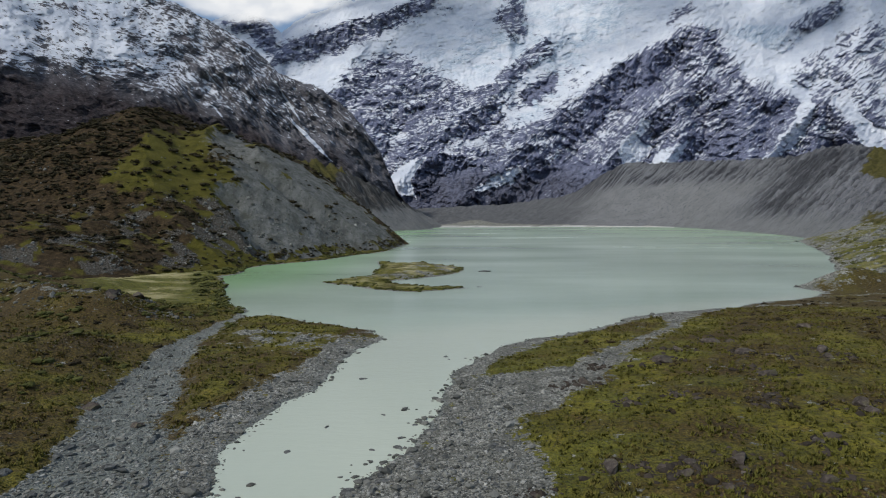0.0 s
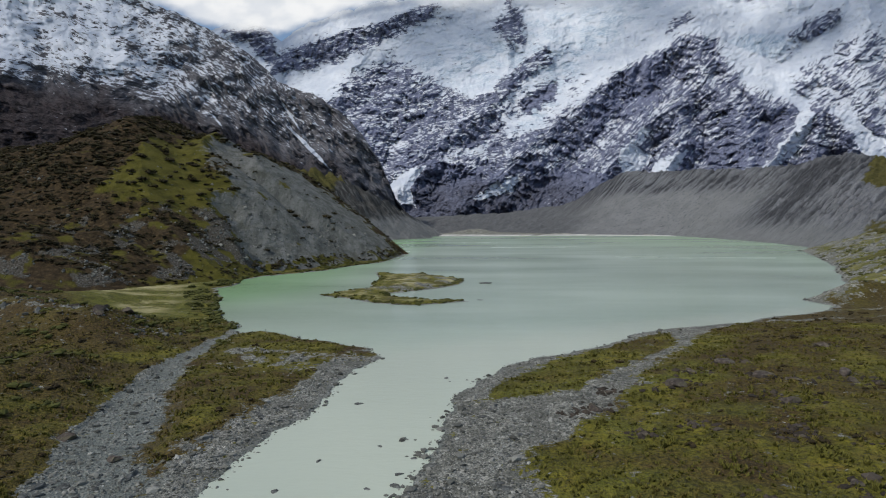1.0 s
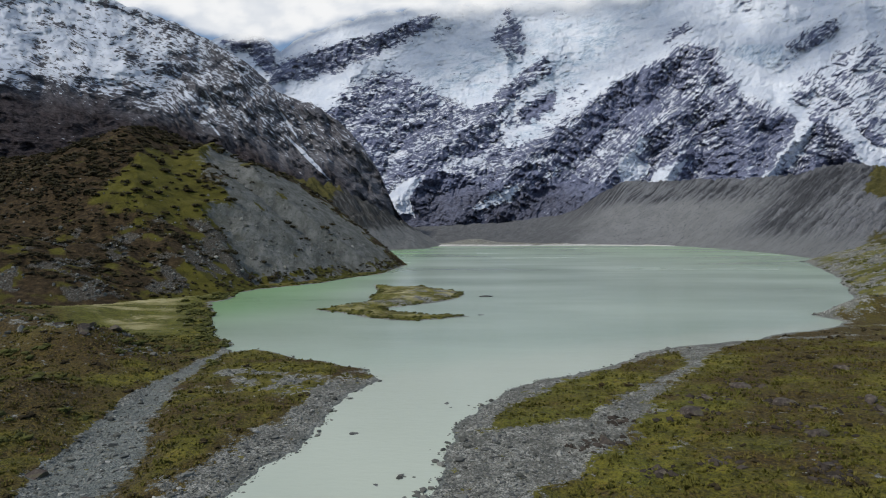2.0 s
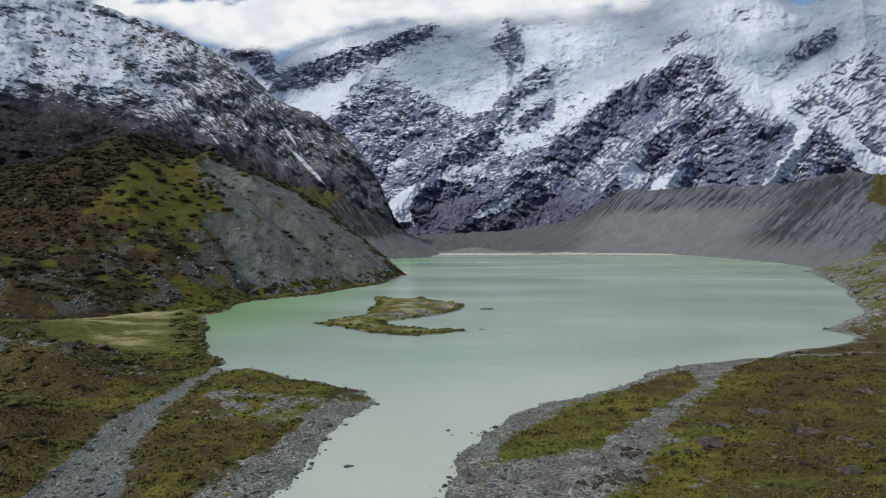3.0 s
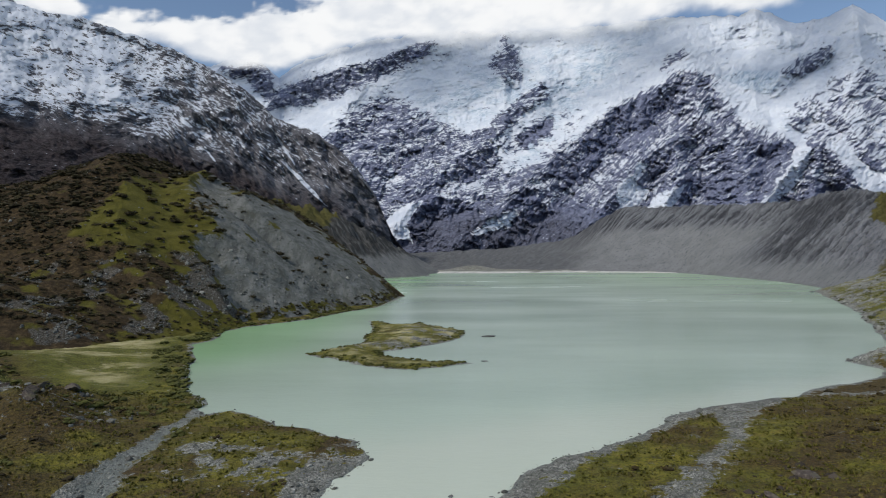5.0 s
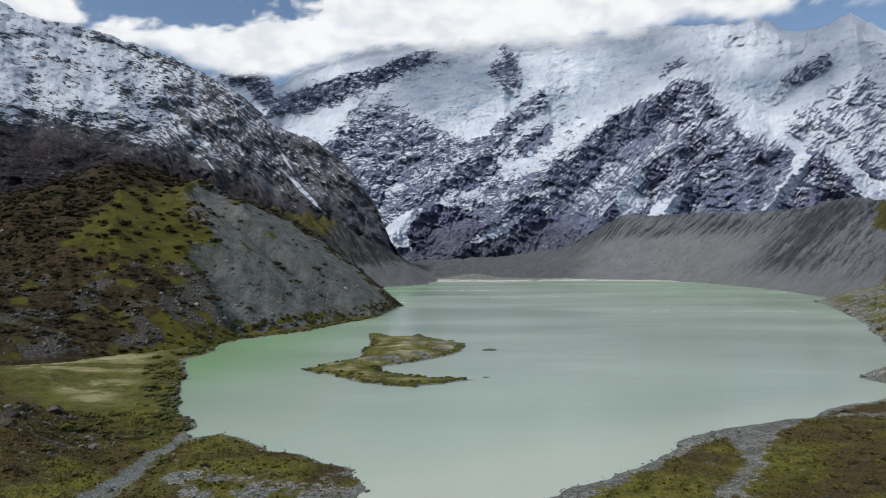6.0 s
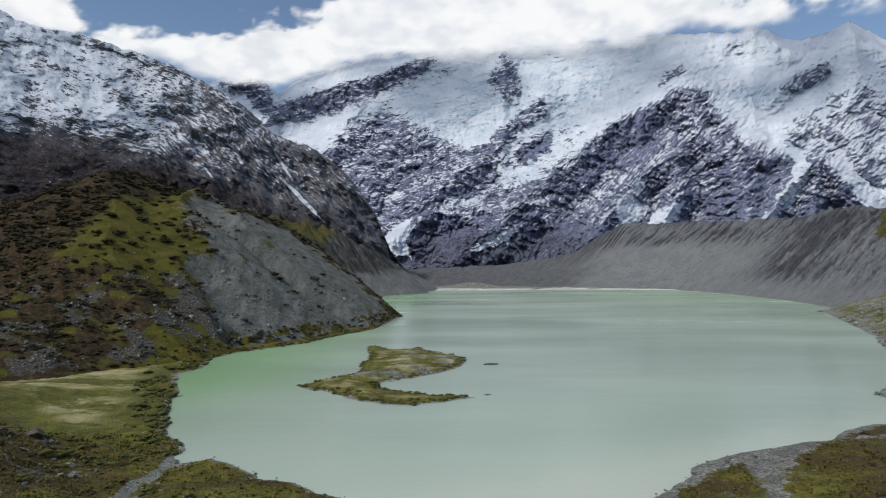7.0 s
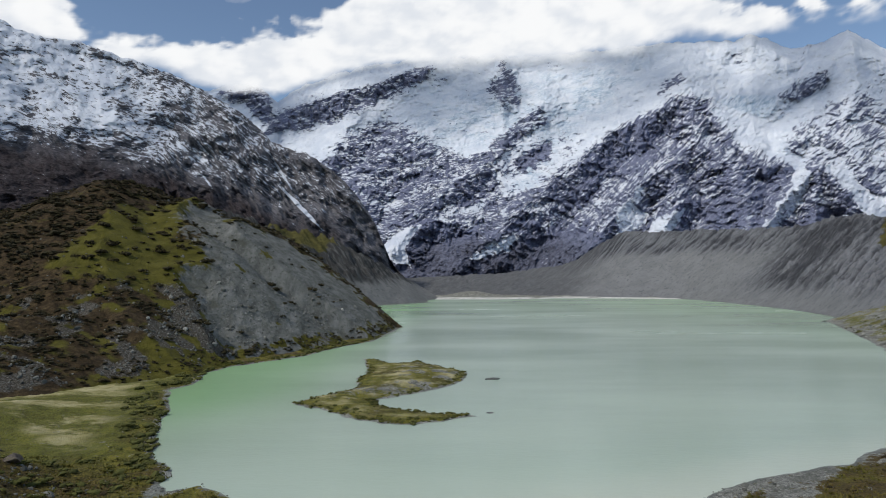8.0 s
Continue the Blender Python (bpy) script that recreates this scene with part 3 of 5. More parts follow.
LEFT_CREST = [(-560, 900, 190), (-430, 1150, 170), (-372, 1260, 150), (-285, 1370, 136), (-215, 1440, 90), (-175, 1500, 68), (-125, 1560, 40), (-95, 1600, 12)]


def left_wall(x, y):
    wx, wy = x + 14 * fbm(x / 70, y / 70, 4, 141), y + 14 * fbm(x / 70, y / 70, 4, 143)
    h, d = crest(wx, wy, LEFT_CREST, 0.66)
    lake_side = smooth(0.0, 30, x + 0.55 * (y - 1260) + 380)
    gully = ridged((x * 0.8 + y * 0.6) / 26, (y * 0.8 - x * 0.6) / 160, 4, 147)
    h += (13 * (gully - 0.5) + 9 * fbm(x / 22, y / 22, 4, 146)) * smooth(34, 62, h)
    green = np.exp(-(((x + 330) / 60) ** 2) - ((y - 1310) / 75) ** 2) * 1.2 * smooth(80, 112, h) + 0.5 * smooth(0.1, 0.4, fbm(x / 40, y / 40, 4, 149)) * smooth(80, 120, h)
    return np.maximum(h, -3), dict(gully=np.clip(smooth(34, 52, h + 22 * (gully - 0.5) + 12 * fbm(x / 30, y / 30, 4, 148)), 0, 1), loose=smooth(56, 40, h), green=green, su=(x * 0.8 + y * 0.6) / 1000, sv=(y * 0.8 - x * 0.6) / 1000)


wx, wy = polar((0, 0), np.linspace(-30, -2.5, 300), np.linspace(820, 1720, 150))
wz, wcover = left_wall(wx, wy)
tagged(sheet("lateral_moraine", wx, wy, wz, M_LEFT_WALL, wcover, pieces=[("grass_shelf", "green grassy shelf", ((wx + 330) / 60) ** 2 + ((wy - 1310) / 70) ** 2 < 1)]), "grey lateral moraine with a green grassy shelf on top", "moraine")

# the till wall along the lake's far side, by bearing from the outlet: foot, crest and the crest's height
WALL_B = [-7, -4, -1, 4, 9, 11, 12.5, 14, 18.5, 24, 27, 30, 32, 34, 38, 46]
WALL_FOOT = [1700, 1700, 1710, 1680, 1580, 1550, 1530, 1510, 1480, 1170, 1030, 860, 760, 660, 620, 620]
WALL_CREST = [2080, 2080, 2060, 2030, 1950, 1910, 1870, 1820, 1720, 1600, 1420, 1350, 1300, 1250, 1150, 1100]
WALL_HIGH = [38, 46, 50, 60, 84, 120, 152, 173, 164, 157, 148, 156, 158, 138, 150, 160]


def far_wall():
    b, s = np.meshgrid(np.linspace(-7, 46, 620), np.concatenate([np.linspace(0, 1, 110), np.linspace(1.03, 2.2, 14)]))
    foot, top = eased(b, WALL_B, WALL_FOOT, 3.5), eased(b, WALL_B, WALL_CREST, 3.0)
    r = foot + (top - foot) * s
    x, y = -4.6 + r * np.sin(np.radians(b)), 60.4 + r * np.cos(np.radians(b))
    high = eased(b, WALL_B, WALL_HIGH, 1.2)
    slant = (b - 6.5 * s) * 26
    gully = ridged(slant / 11 + 0.5 * fbm(b / 2, s * 2, 3, 159), s * 1.6 + b / 9, 5, 151, 0.6)
    rib = fbm(slant / 80, s * 1.6, 4, 153)
    high = high * (1 + 0.05 * fbm(b / 1.3, 0 * b, 4, 165) + 0.02 * fbm(b / 0.35, 0 * b, 3, 167))
    z = high * np.where(s < 1, mixed(s, s**1.5, 0.45), 1 - 0.22 * (s - 1))
    scar = np.exp(-(((b - 27.8 - 6.5 * (s - 0.55)) / 2.2) ** 2)) * smooth(0.10, 0.3, s) * smooth(1.05, 0.8, s)
    brow = smooth(0.62, 0.8, s + 0.12 * rib) * smooth(1.2, 0.98, s) * smooth(9, 14, b)
    right = smooth(23.5, 26.5, b - 6.5 * (s - 0.5)) * smooth(0.08, 0.4, s) * smooth(1.25, 0.95, s)
    active = np.clip(brow + right, 0, 1)
    z += active * (9 * (gully - 0.5) + 5 * rib + 5 * fbm(x / 14, y / 14, 4, 169)) * (0.6 + 0.4 * smooth(18, 28, b)) + 2.5 * fbm(x / 25, y / 25, 4, 155) * smooth(0, 0.1, s)
    z += smooth(0.04, 0.3, s) * smooth(12, 3, b) * (9 * fbm(x / 60, y / 60, 5, 157) + 5 * ridged(x / 40, y / 40, 4, 163))
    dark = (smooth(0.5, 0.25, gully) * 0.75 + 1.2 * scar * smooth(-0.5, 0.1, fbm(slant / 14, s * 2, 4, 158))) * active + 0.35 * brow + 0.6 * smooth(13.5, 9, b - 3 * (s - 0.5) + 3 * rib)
    green = smooth(32, 34, b + 1.0 * fbm(x / 60, y / 60, 3, 161)) * (smooth(0.5, 0.75, s) + 0.7 * smooth(0.5, 0.2, s))
    z = np.where(s <= 0.001, -4, z)
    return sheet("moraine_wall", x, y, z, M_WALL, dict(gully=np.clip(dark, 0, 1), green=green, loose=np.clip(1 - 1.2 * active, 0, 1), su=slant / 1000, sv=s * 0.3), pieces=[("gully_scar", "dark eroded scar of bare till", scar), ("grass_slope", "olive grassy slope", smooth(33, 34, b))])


tagged(far_wall(), "bare grey moraine wall cut by slanting gullies above the lake", "moraine")

# ---- mountains, by bearing and height angle as seen from over the lake's outlet ----
OUTLET = np.array([-4.6, 60.4, 50.0])


def blobs(b, e, rows):
    out = 0.0
    for cb, ce, rb, re, turn, gain in rows:
        c, s = math.cos(radians(turn)), math.sin(radians(turn))
        p, q = (b - cb) * c + (e - ce) * s, -(b - cb) * s + (e - ce) * c
        out = out + gain * np.exp(-(((p / rb) ** 2 + (q / re) ** 2) ** 1.5))
    return out


def mountain(name, material, bearing, rows, low, sky_line, near, far, relief, cover, power=1.0, pieces=()):
    """A mountain side leaning back from its foot to its sky line, with a rear slope behind the crest."""
    b, s = np.meshgrid(bearing, np.linspace(0, 1, rows))
    e0 = np.interp(b, *low)
    e1 = np.interp(b, *sky_line)
    e = e0 + (e1 - e0) * s + 0.30 * fbm(b / 1.0, s * 20, 5, 201) * smooth(-1, 3, e1) * smooth(0.75, 1.0, s)
    d = np.interp(b, *near) + (np.interp(b, *far) - np.interp(b, *near)) * s**power
    d = d - relief(b, e, s)
    x, y = OUTLET[0] + d * np.sin(np.radians(b)), OUTLET[1] + d * np.cos(np.radians(b))
    z = OUTLET[2] + d * np.tan(np.radians(e))
    place = np.stack([x, y, z], -1)
    n = np.cross(np.gradient(place, axis=1), np.gradient(place, axis=0))
    n /= np.linalg.norm(n, axis=-1, keepdims=True) + 1e-9
    attributes = cover(b, e, s, n, z)
    # rear slope and foot
    grown = []
    for k, drop in ((0.03, 0.96), (0.08, 0.85), (0.16, 0.6), (0.25, 0.0)):
        dd = d[-1] * (1 + k * 0.5)
        grown.append((OUTLET[0] + dd * np.sin(np.radians(b[-1])), OUTLET[1] + dd * np.cos(np.radians(b[-1])), z[-1] * drop))
    x, y, z = (np.vstack([a] + [g[i][None] for g in grown]) for i, a in enumerate((x, y, z)))
    attributes = {k: np.vstack([a] + [a[-1:]] * 4) for k, a in attributes.items()}
    b, e = np.vstack([b] + [b[-1:]] * 4), np.vstack([e] + [e[-1:] + 9] * 4)
    return sheet(name, x, y, z, material, attributes, pieces=[(n, text, test(b, e)) for n, text, test in pieces])


RANGE_B = [-27, -22.4, -21, -18.6, -17.6, -16.6, -15.3, -11.3, -8.2, -2.5, 2.9, 3.6, 4.2, 9.3, 11.7, 17.9, 23.3, 24.5, 27.3, 29.7, 31.2, 33.5, 37, 44]
RANGE_E = [15.0, 15.7, 16.3, 16.6, 15.9, 15.2, 16.3, 17.9, 18.7, 19.4, 19.3, 20.0, 19.2, 19.3, 19.3, 19.4, 18.8, 19.2, 17.6, 17.6, 18.3, 16.4, 15.5, 15]
# ridge lines of the range: bearing and height angle along each, then its relief in metres and its half width in degrees
RIDGES = [([(19.3, 15.4), (16.4, 13.6), (13.1, 12.5), (10.6, 10.4), (7.1, 7.6), (2.5, 3.6), (-0.6, 1.3)], 330, 2.6),
          ([(21.0, 14.2), (22.6, 11.0), (24.7, 9.0), (26.5, 8.4), (26.7, 5.3), (25.8, 3.5)], 300, 2.4),
          ([(19.9, 14.7), (20.2, 11.2), (22.6, 9.2), (23.5, 6.8), (24.1, 3.4)], 430, 2.6),
          ([(20.2, 11.2), (17.7, 9.1), (15.4, 7.9), (12.0, 3.4), (9.0, 0.5)], 380, 2.2),
          ([(18.2, 9.3), (18.6, 6.5), (17.0, 3.0)], 330, 1.5),
          ([(25.0, 3.6), (27.0, 6.4), (29.0, 8.4), (30.8, 6.1), (32.2, 4.1)], 560, 1.8),
          ([(29.0, 8.3), (28.4, 2.5)], 600, 1.7),
          ([(26.2, 13.3), (27.7, 14.8), (29.7, 15.6)], 150, 0.9),
          ([(26.7, 10.2), (28.7, 11.7), (30.9, 9.9), (32.5, 7.0), (33.6, 5.6)], 260, 1.9),
          ([(31.3, 18.0), (31.8, 14.2), (31.0, 12.6), (30.2, 11.1)], 200, 1.8),
          ([(34.5, 14.5), (32.2, 16.3), (31.4, 18.0)], 160, 1.2),
          ([(-2.6, 18.9), (-6.2, 17.9), (-10.8, 16.3), (-15.2, 14.7), (-17.7, 12.8)], 210, 1.7),
          ([(-9.2, 14.6), (-11.3, 11.9), (-13.3, 9.6)], 150, 1.6),
          ([(-5.0, 12.6), (-8.0, 9.4), (-9.4, 7.0)], 130, 1.6),
          ([(3.8, 19.3), (3.6, 17.4), (4.4, 15.2)], 170, 1.1),
          ([(7.0, 15.0), (5.4, 13.3), (3.3, 11.7), (-1.1, 8.2), (-5.2, 5.2)], 210, 1.9),
          ([(19.0, 16.9), (17.2, 15.3)], 150, 0.8),
          ([(-21.9, 15.9), (-19.1, 16.6), (-17.8, 15.9), (-17.4, 12.8)], 220, 1.2),
          ([(-6.2, 2.6), (-4.6, 4.6), (-2.9, 5.2), (0.5, 4.7), (3.0, 3.6)], 240, 2.0),
          ([(22.6, 18.6), (24.3, 18.9), (25.6, 18.0), (27.2, 16.6)], 110, 1.0)]

# ground of one kind on the range, later ones over earlier ones: outline, share hidden by snow, width of its edge
BUTTRESS = [(19.3, 15.3), (21.2, 14.3), (23.1, 11.0), (24.9, 9.2), (26.8, 8.2), (26.6, 5.5), (24.5, 3.3), (13.7, 3.4), (9.0, -0.6), (-1.1, -0.6), (-6, 0.4), (-6.6, 3.6),
            (-3.1, 5.3), (2.0, 3.1), (6.6, 7.1), (10.6, 10.6), (13.1, 12.6), (16.4, 13.9)]
FOREPEAK = [(25.0, 3.6), (27.0, 6.4), (29.0, 8.4), (30.8, 6.1), (32.2, 4.0), (32.1, 2.0), (24.5, 2.2)]
ICE_CLIFF = [(21.9, 14.2), (23.2, 14.6), (26.1, 14.2), (26.2, 13.1), (25.4, 12.5), (23.1, 13.6)]
LEFT_FACE = [(-14, 8), (-11.3, 11.9), (-7.2, 14.2), (-3.1, 12.3), (2.0, 10.2), (5.1, 9.4), (4.0, 7.1), (-3.1, 5.0), (-7.5, 3.6), (-12, 2)]
PINNACLE = [(3.8, 19.4), (4.6, 17.9), (5.6, 16.5), (5.2, 15.3), (3.6, 15.1), (2.2, 16.8), (3.2, 18.0)]
SNOW_TONGUE = [(-7.5, 2.8), (-5.4, 4.5), (-3.7, 4.7), (-4.8, 3.6), (-5.4, 2.6), (-4.9, 0.9), (-6.5, 1.2)]
GROUNDS = [(LEFT_FACE, 0.36, 1.0), (BUTTRESS, 0.37, 0.5),
           ([(-6.8, 3.2), (-4.6, 4.4), (-3, 5.2), (2, 3.4), (6, 5.4), (10, 4.4), (12.6, 3.6), (9, -2), (-7, -2)], 0.05, 0.6),
           ([(24, 9.3), (26.6, 8.2), (26.5, 3.4), (15.5, 3.4), (18.5, 6.2), (21.5, 6.0)], 0.20, 0.8), ([(20.5, 14), (22.5, 10.5), (23.2, 7), (21.5, 8.5), (19.5, 11)], 0.46, 0.5),
           ([(14.2, 12.9), (18.0, 13.0), (16.0, 9.4), (12.2, 8.6), (9.0, 6.0), (11.0, 10.2)], 0.15, 0.7),
           ([(-17.8, 12.3), (-17.2, 14.2), (-13.3, 15.6), (-9.2, 16.8), (-2.6, 18.8), (-3.3, 17.6), (-6.2, 16.4), (-9.2, 14.7), (-13.3, 13.4)], 0.36, 0.5),
           ([(-21.9, 15.6), (-18.6, 16.5), (-17.2, 15.9), (-16.9, 12.9), (-18.1, 13.3), (-19.6, 14.8)], 0.38, 0.4), (PINNACLE, 0.48, 0.4),
           ([(7.0, 15.1), (7.4, 13.7), (5.6, 12.5), (4.4, 11.3), (1.5, 10.2), (-1.6, 9.7), (2.1, 11.6), (4.1, 13.2)], 0.30, 0.45),
           ([(2.6, 9.5), (4.6, 11.0), (7.2, 12.5), (11.1, 12.3), (7.6, 8.4), (4.1, 7.0)], 0.74, 0.35), ([(4.6, 9.6), (5.0, 10.8), (6.4, 11.5), (8.0, 11.8), (7.5, 10.4), (5.6, 9.2)], 0.04, 0.3),
           ([(26.5, 10.2), (28.8, 12.7), (31.4, 14.0), (35, 11), (34, 5.7), (30.9, 8.0), (28.7, 9.0), (27.1, 9.5)], 0.62, 0.4),
           ([(26.5, 14.0), (27.7, 15.1), (29.7, 15.7), (29.9, 14.9), (28.4, 14.0), (27.0, 13.6)], 0.38, 0.45), ([(17.1, 15.2), (17.5, 16.1), (19.0, 17.0), (19.3, 16.4), (18.3, 15.7)], 0.30, 0.3),
           (FOREPEAK, 0.40, 0.25), ([(24.6, 3.2), (28.0, 4.6), (29.2, 5.2), (31.5, 4.0), (32.2, 2), (24, 2)], 0.10, 0.4),
           (SNOW_TONGUE, 0.97, 0.12), ([(0.3, 1.7), (2.5, 3.1), (4.6, 4.0), (5.0, 3.4), (3.5, 2.2), (1.5, 1.6)], 0.88, 0.2),
           ([(-3.1, 5.4), (-1.1, 5.9), (2.5, 7.1), (5.0, 8.4), (4.6, 7.4), (0.5, 5.7), (-2.1, 5.0)], 0.62, 0.25), ([(4.6, 3.9), (8, 5.3), (11.5, 6.4), (11, 5.6), (7.5, 4.2), (5, 3.3)], 0.42, 0.3),
           ([(13.3, 5.1), (15.4, 7.8), (16.2, 7.6), (15.0, 6.1), (16.3, 5.3), (14.8, 3.5), (13.8, 3.5)], 0.90, 0.12), ([(15.8, 3.4), (17.0, 5.2), (19.1, 5.7), (18.8, 4.7), (17.8, 3.4)], 0.90, 0.12),
           ([(23.1, 13.6), (25.0, 11.2), (26.9, 9.0), (27.2, 6.8), (25.0, 3.9), (25.8, 3.6), (27.5, 5.2), (28.6, 7.8), (27.9, 9.2), (27.1, 9.7), (26.4, 12.6)], 0.93, 0.25),
           ([(30.8, 6.5), (32.4, 3.9), (34.2, 2.7), (34.8, 4.4), (32.3, 6.2), (30.9, 8.0), (29.4, 8.5)], 0.93, 0.25)]


def warped(b, e):
    return (b + 0.6 * fbm(b / 1.5, e / 1.5, 5, 281, 0.6) + 0.2 * fbm(b / 0.3, e / 0.3, 3, 283), e + 0.5 * fbm(b / 1.5, e / 1.5, 5, 287, 0.6) + 0.2 * fbm(b / 0.3, e / 0.3, 3, 289))


def snow_share(b, e):
    """How much of the range's surface the snow hides, 0 to 1."""
    wb, we = warped(b, e)
    share = 0.30 + 0.66 * smooth(7.5, 11.5, we) - 0.33 * smooth(3.0, 1.2, we)
    share = share - 0.10 * smooth(0.15, 0.4, fbm(b / 2.4, e / 1.1, 4, 291)) * smooth(9, 12, we)
    for outline, part, edge in GROUNDS:
        near = (b > min(q[0] for q in outline) - 2) & (b < max(q[0] for q in outline) + 2) & (e > min(q[1] for q in outline) - 2) & (e < max(q[1] for q in outline) + 2)
        share[near] = mixed(share[near], part, smooth(-edge, edge, border(wb[near], we[near], outline)))
    return np.clip(share, 0.03, 0.985)


def range_tents(b, e):
    """Relief of the ridges, with flutes that run down from each crest, and how far down a flute a place lies."""
    wb, we = warped(b, e)
    best, runs, down = np.full(b.shape, -1e9), np.zeros(b.shape), np.zeros(b.shape)
    for n, (line, high, half) in enumerate(RIDGES):
        d, at, share = to_line(wb, we, line)
        lengths = np.array([0] + [math.dist(p, q) for p, q in zip(line, line[1:])]).cumsum()
        run = lengths[at] + share * (lengths[at + 1] - lengths[at]) + 40 * n
        h = high * (1 - (d / half) ** 0.85)
        win = h > best
        best, runs, down = np.where(win, h, best), np.where(win, run, runs), np.where(win, d, down)
    return np.maximum(best, -60), runs, down


def range_beds(b, e):
    """Places along and across the rock beds: flat-lying on the left face, steeper on the buttress."""
    u, v = b * 52, e * 52
    wu, wv = u + 30 * fbm(u / 230, v / 230, 4, 211), v + 30 * fbm(u / 230, v / 230, 4, 217)
    steep = border(*warped(b, e), [(40, -3), (40, 20), (24, 16.5), (19.3, 16), (13, 12.5), (7, 7.6), (2.5, 3.6), (-4, -3)]) > 0
    a = np.where(steep, radians(40), radians(13))
    return (wu * np.cos(a) + wv * np.sin(a)), (-wu * np.sin(a) + wv * np.cos(a))


RANGE_KEPT = {}


def range_parts(b, e):
    """The range's beds, snow share, ridges and flutes, worked out once for each grid."""
    key = b.shape
    if key not in RANGE_KEPT:
        tent, run, down = range_tents(b, e)
        flute = ridged(run / 0.75 + 0.25 * fbm(b / 0.8, e / 0.8, 3, 223), down * 0.55, 4, 221, 0.55) - 0.4
        RANGE_KEPT[key] = (*range_beds(b, e), snow_share(b, e), tent, down, flute)
    return RANGE_KEPT[key]


def range_relief(b, e, s):
    p, q, share, tent, down, flute = range_parts(b, e)
    rocky = 0.14 + 0.86 * smooth(0.9, 0.45, share)
    crags = fbm(p / 120, q / 62, 6, 227, 0.62)
    out = 0.56 * tent + 60 * fbm(b / 5, e / 4, 3, 225) + rocky * (70 * flute * smooth(0.0, 0.5, down) + 66 * crags)
    swell = fbm(b / 1.5, e / 0.5 - b / 6, 4, 233, 0.55)
    out += (1 - rocky) * (26 * swell + 9 * fbm(b / 0.45, e / 0.2 - b / 2, 3, 237))  * smooth(9, 11, e)
    return out * smooth(0.0, 0.08, s) * smooth(1.0, 0.95, s)


def range_cover(b, e, s, n, z):
    p, q, share, tent, down, flute = range_parts(b, e)
    lie = (n[..., 2] - n[..., 2].mean()) / n[..., 2].std()
    snow = 0.5 + 0.15 * np.log(share / (1 - share)) + 0.10 * np.clip(lie, -2, 2) - 0.16 * flute + 0.30 * fbm(p / 150, q / 62, 5, 235, 0.6)
    icy = blobs(b, e, [(1.5, 14.0, 7.5, 2.2, 8, 1.0), (10.5, 14.6, 5.0, 1.6, 30, 1.0), (6.4, 9.6, 3.2, 1.0, 48, 1.0), (9.0, 17.2, 7.0, 1.2, 5, 0.6)]) * smooth(-0.25, 0.2, fbm(b / 1.6, e / 0.7, 4, 241))
    icy = np.maximum(icy, smooth(-0.15, 0.1, border(b, e, ICE_CLIFF)))
    return dict(snow=snow, ice=np.clip(icy, 0, 1), heath=0.75 * smooth(4.5, 2.0, e + 0.8 * fbm(b / 2, e / 2, 4, 243)) * smooth(14, 9, b), su=p / 1000, sv=q / 1000)


RANGE_PIECES = [("rock_buttress", "dark rock buttress streaked with snow", lambda b, e: border(b, e, BUTTRESS) > 0),
                ("fore_peak", "small dark peak dusted with snow", lambda b, e: border(b, e, FOREPEAK) > 0),
                ("icefall", "broken blue-white icefall", lambda b, e: blobs(b, e, [(1.5, 14.0, 7.5, 2.2, 8, 1.0)]) > 0.4),
                ("hanging_glacier", "pale blue hanging glacier", lambda b, e: border(b, e, ICE_CLIFF) > 0),
                ("snow_gully", "white snow-filled gully", lambda b, e: border(b, e, SNOW_TONGUE) > 0),
                ("rock_pinnacle", "dark rock pinnacle", lambda b, e: border(b, e, PINNACLE) > 0)]

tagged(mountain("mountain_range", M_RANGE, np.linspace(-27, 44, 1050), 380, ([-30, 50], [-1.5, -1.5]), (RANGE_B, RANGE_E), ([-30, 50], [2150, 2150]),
                ([-30, 50], [4150, 4150]), range_relief, range_cover, pieces=RANGE_PIECES), "high mountain range, its rock tinted blue for haze, under glaciers and fresh snow", "mountain")

LEFT_B = [-60, -45, -37.3, -35.1, -32.1, -28.5, -25.5, -21.9, -19.6, -17.2, -13.3, -10.3, -8.2, -6.7, -5.6, -4.4]
LEFT_E = [20, 19.8, 18.8, 18.1, 18.2, 17.5, 16.8, 15.3, 14.1, 11.9, 10.6, 8.2, 5.2, 1.6, 0.2, -0.9]


def side_fields(b, e):
    u, v = b * 33, e * 33
    wu, wv = u + 22 * fbm(u / 160, v / 160, 4, 251), v + 22 * fbm(u / 160, v / 160, 4, 257)
    # spurs run down to the lake
    rib = ridged((wu + 0.75 * wv) / 62, (wv - 0.9 * wu) / 240, 6, 261, 0.58)
    strata = fbm((wu + 0.6 * wv) / 70, (wv - 0.5 * wu) / 40, 6, 263, 0.7)
    a = np.where(b + 2.5 * fbm(b / 3, e / 3, 4, 265) < -25 - 0.5 * (14 - e), radians(-10), radians(-34))
    return rib, strata, fbm(u / 14, v / 12, 4, 267, 0.6), (wu * np.cos(a) + wv * np.sin(a)) / 1000, (wv * np.cos(a) - wu * np.sin(a)) / 1000


def side_relief(b, e, s):
    rib, strata, fine, p, q = side_fields(b, e)
    out = (14 + 40 * smooth(-29, -22, b - 0.6 * (e - 10))) * (rib - 0.4) + 8 * strata + 2.5 * fine + 80 * fbm(b / 5, e / 4, 4, 269)
    out += 16 * fbm(p * 1000 / 85, q * 1000 / 26, 4, 271)
    return out * smooth(0.0, 0.1, s) * smooth(1.0, 0.95, s)


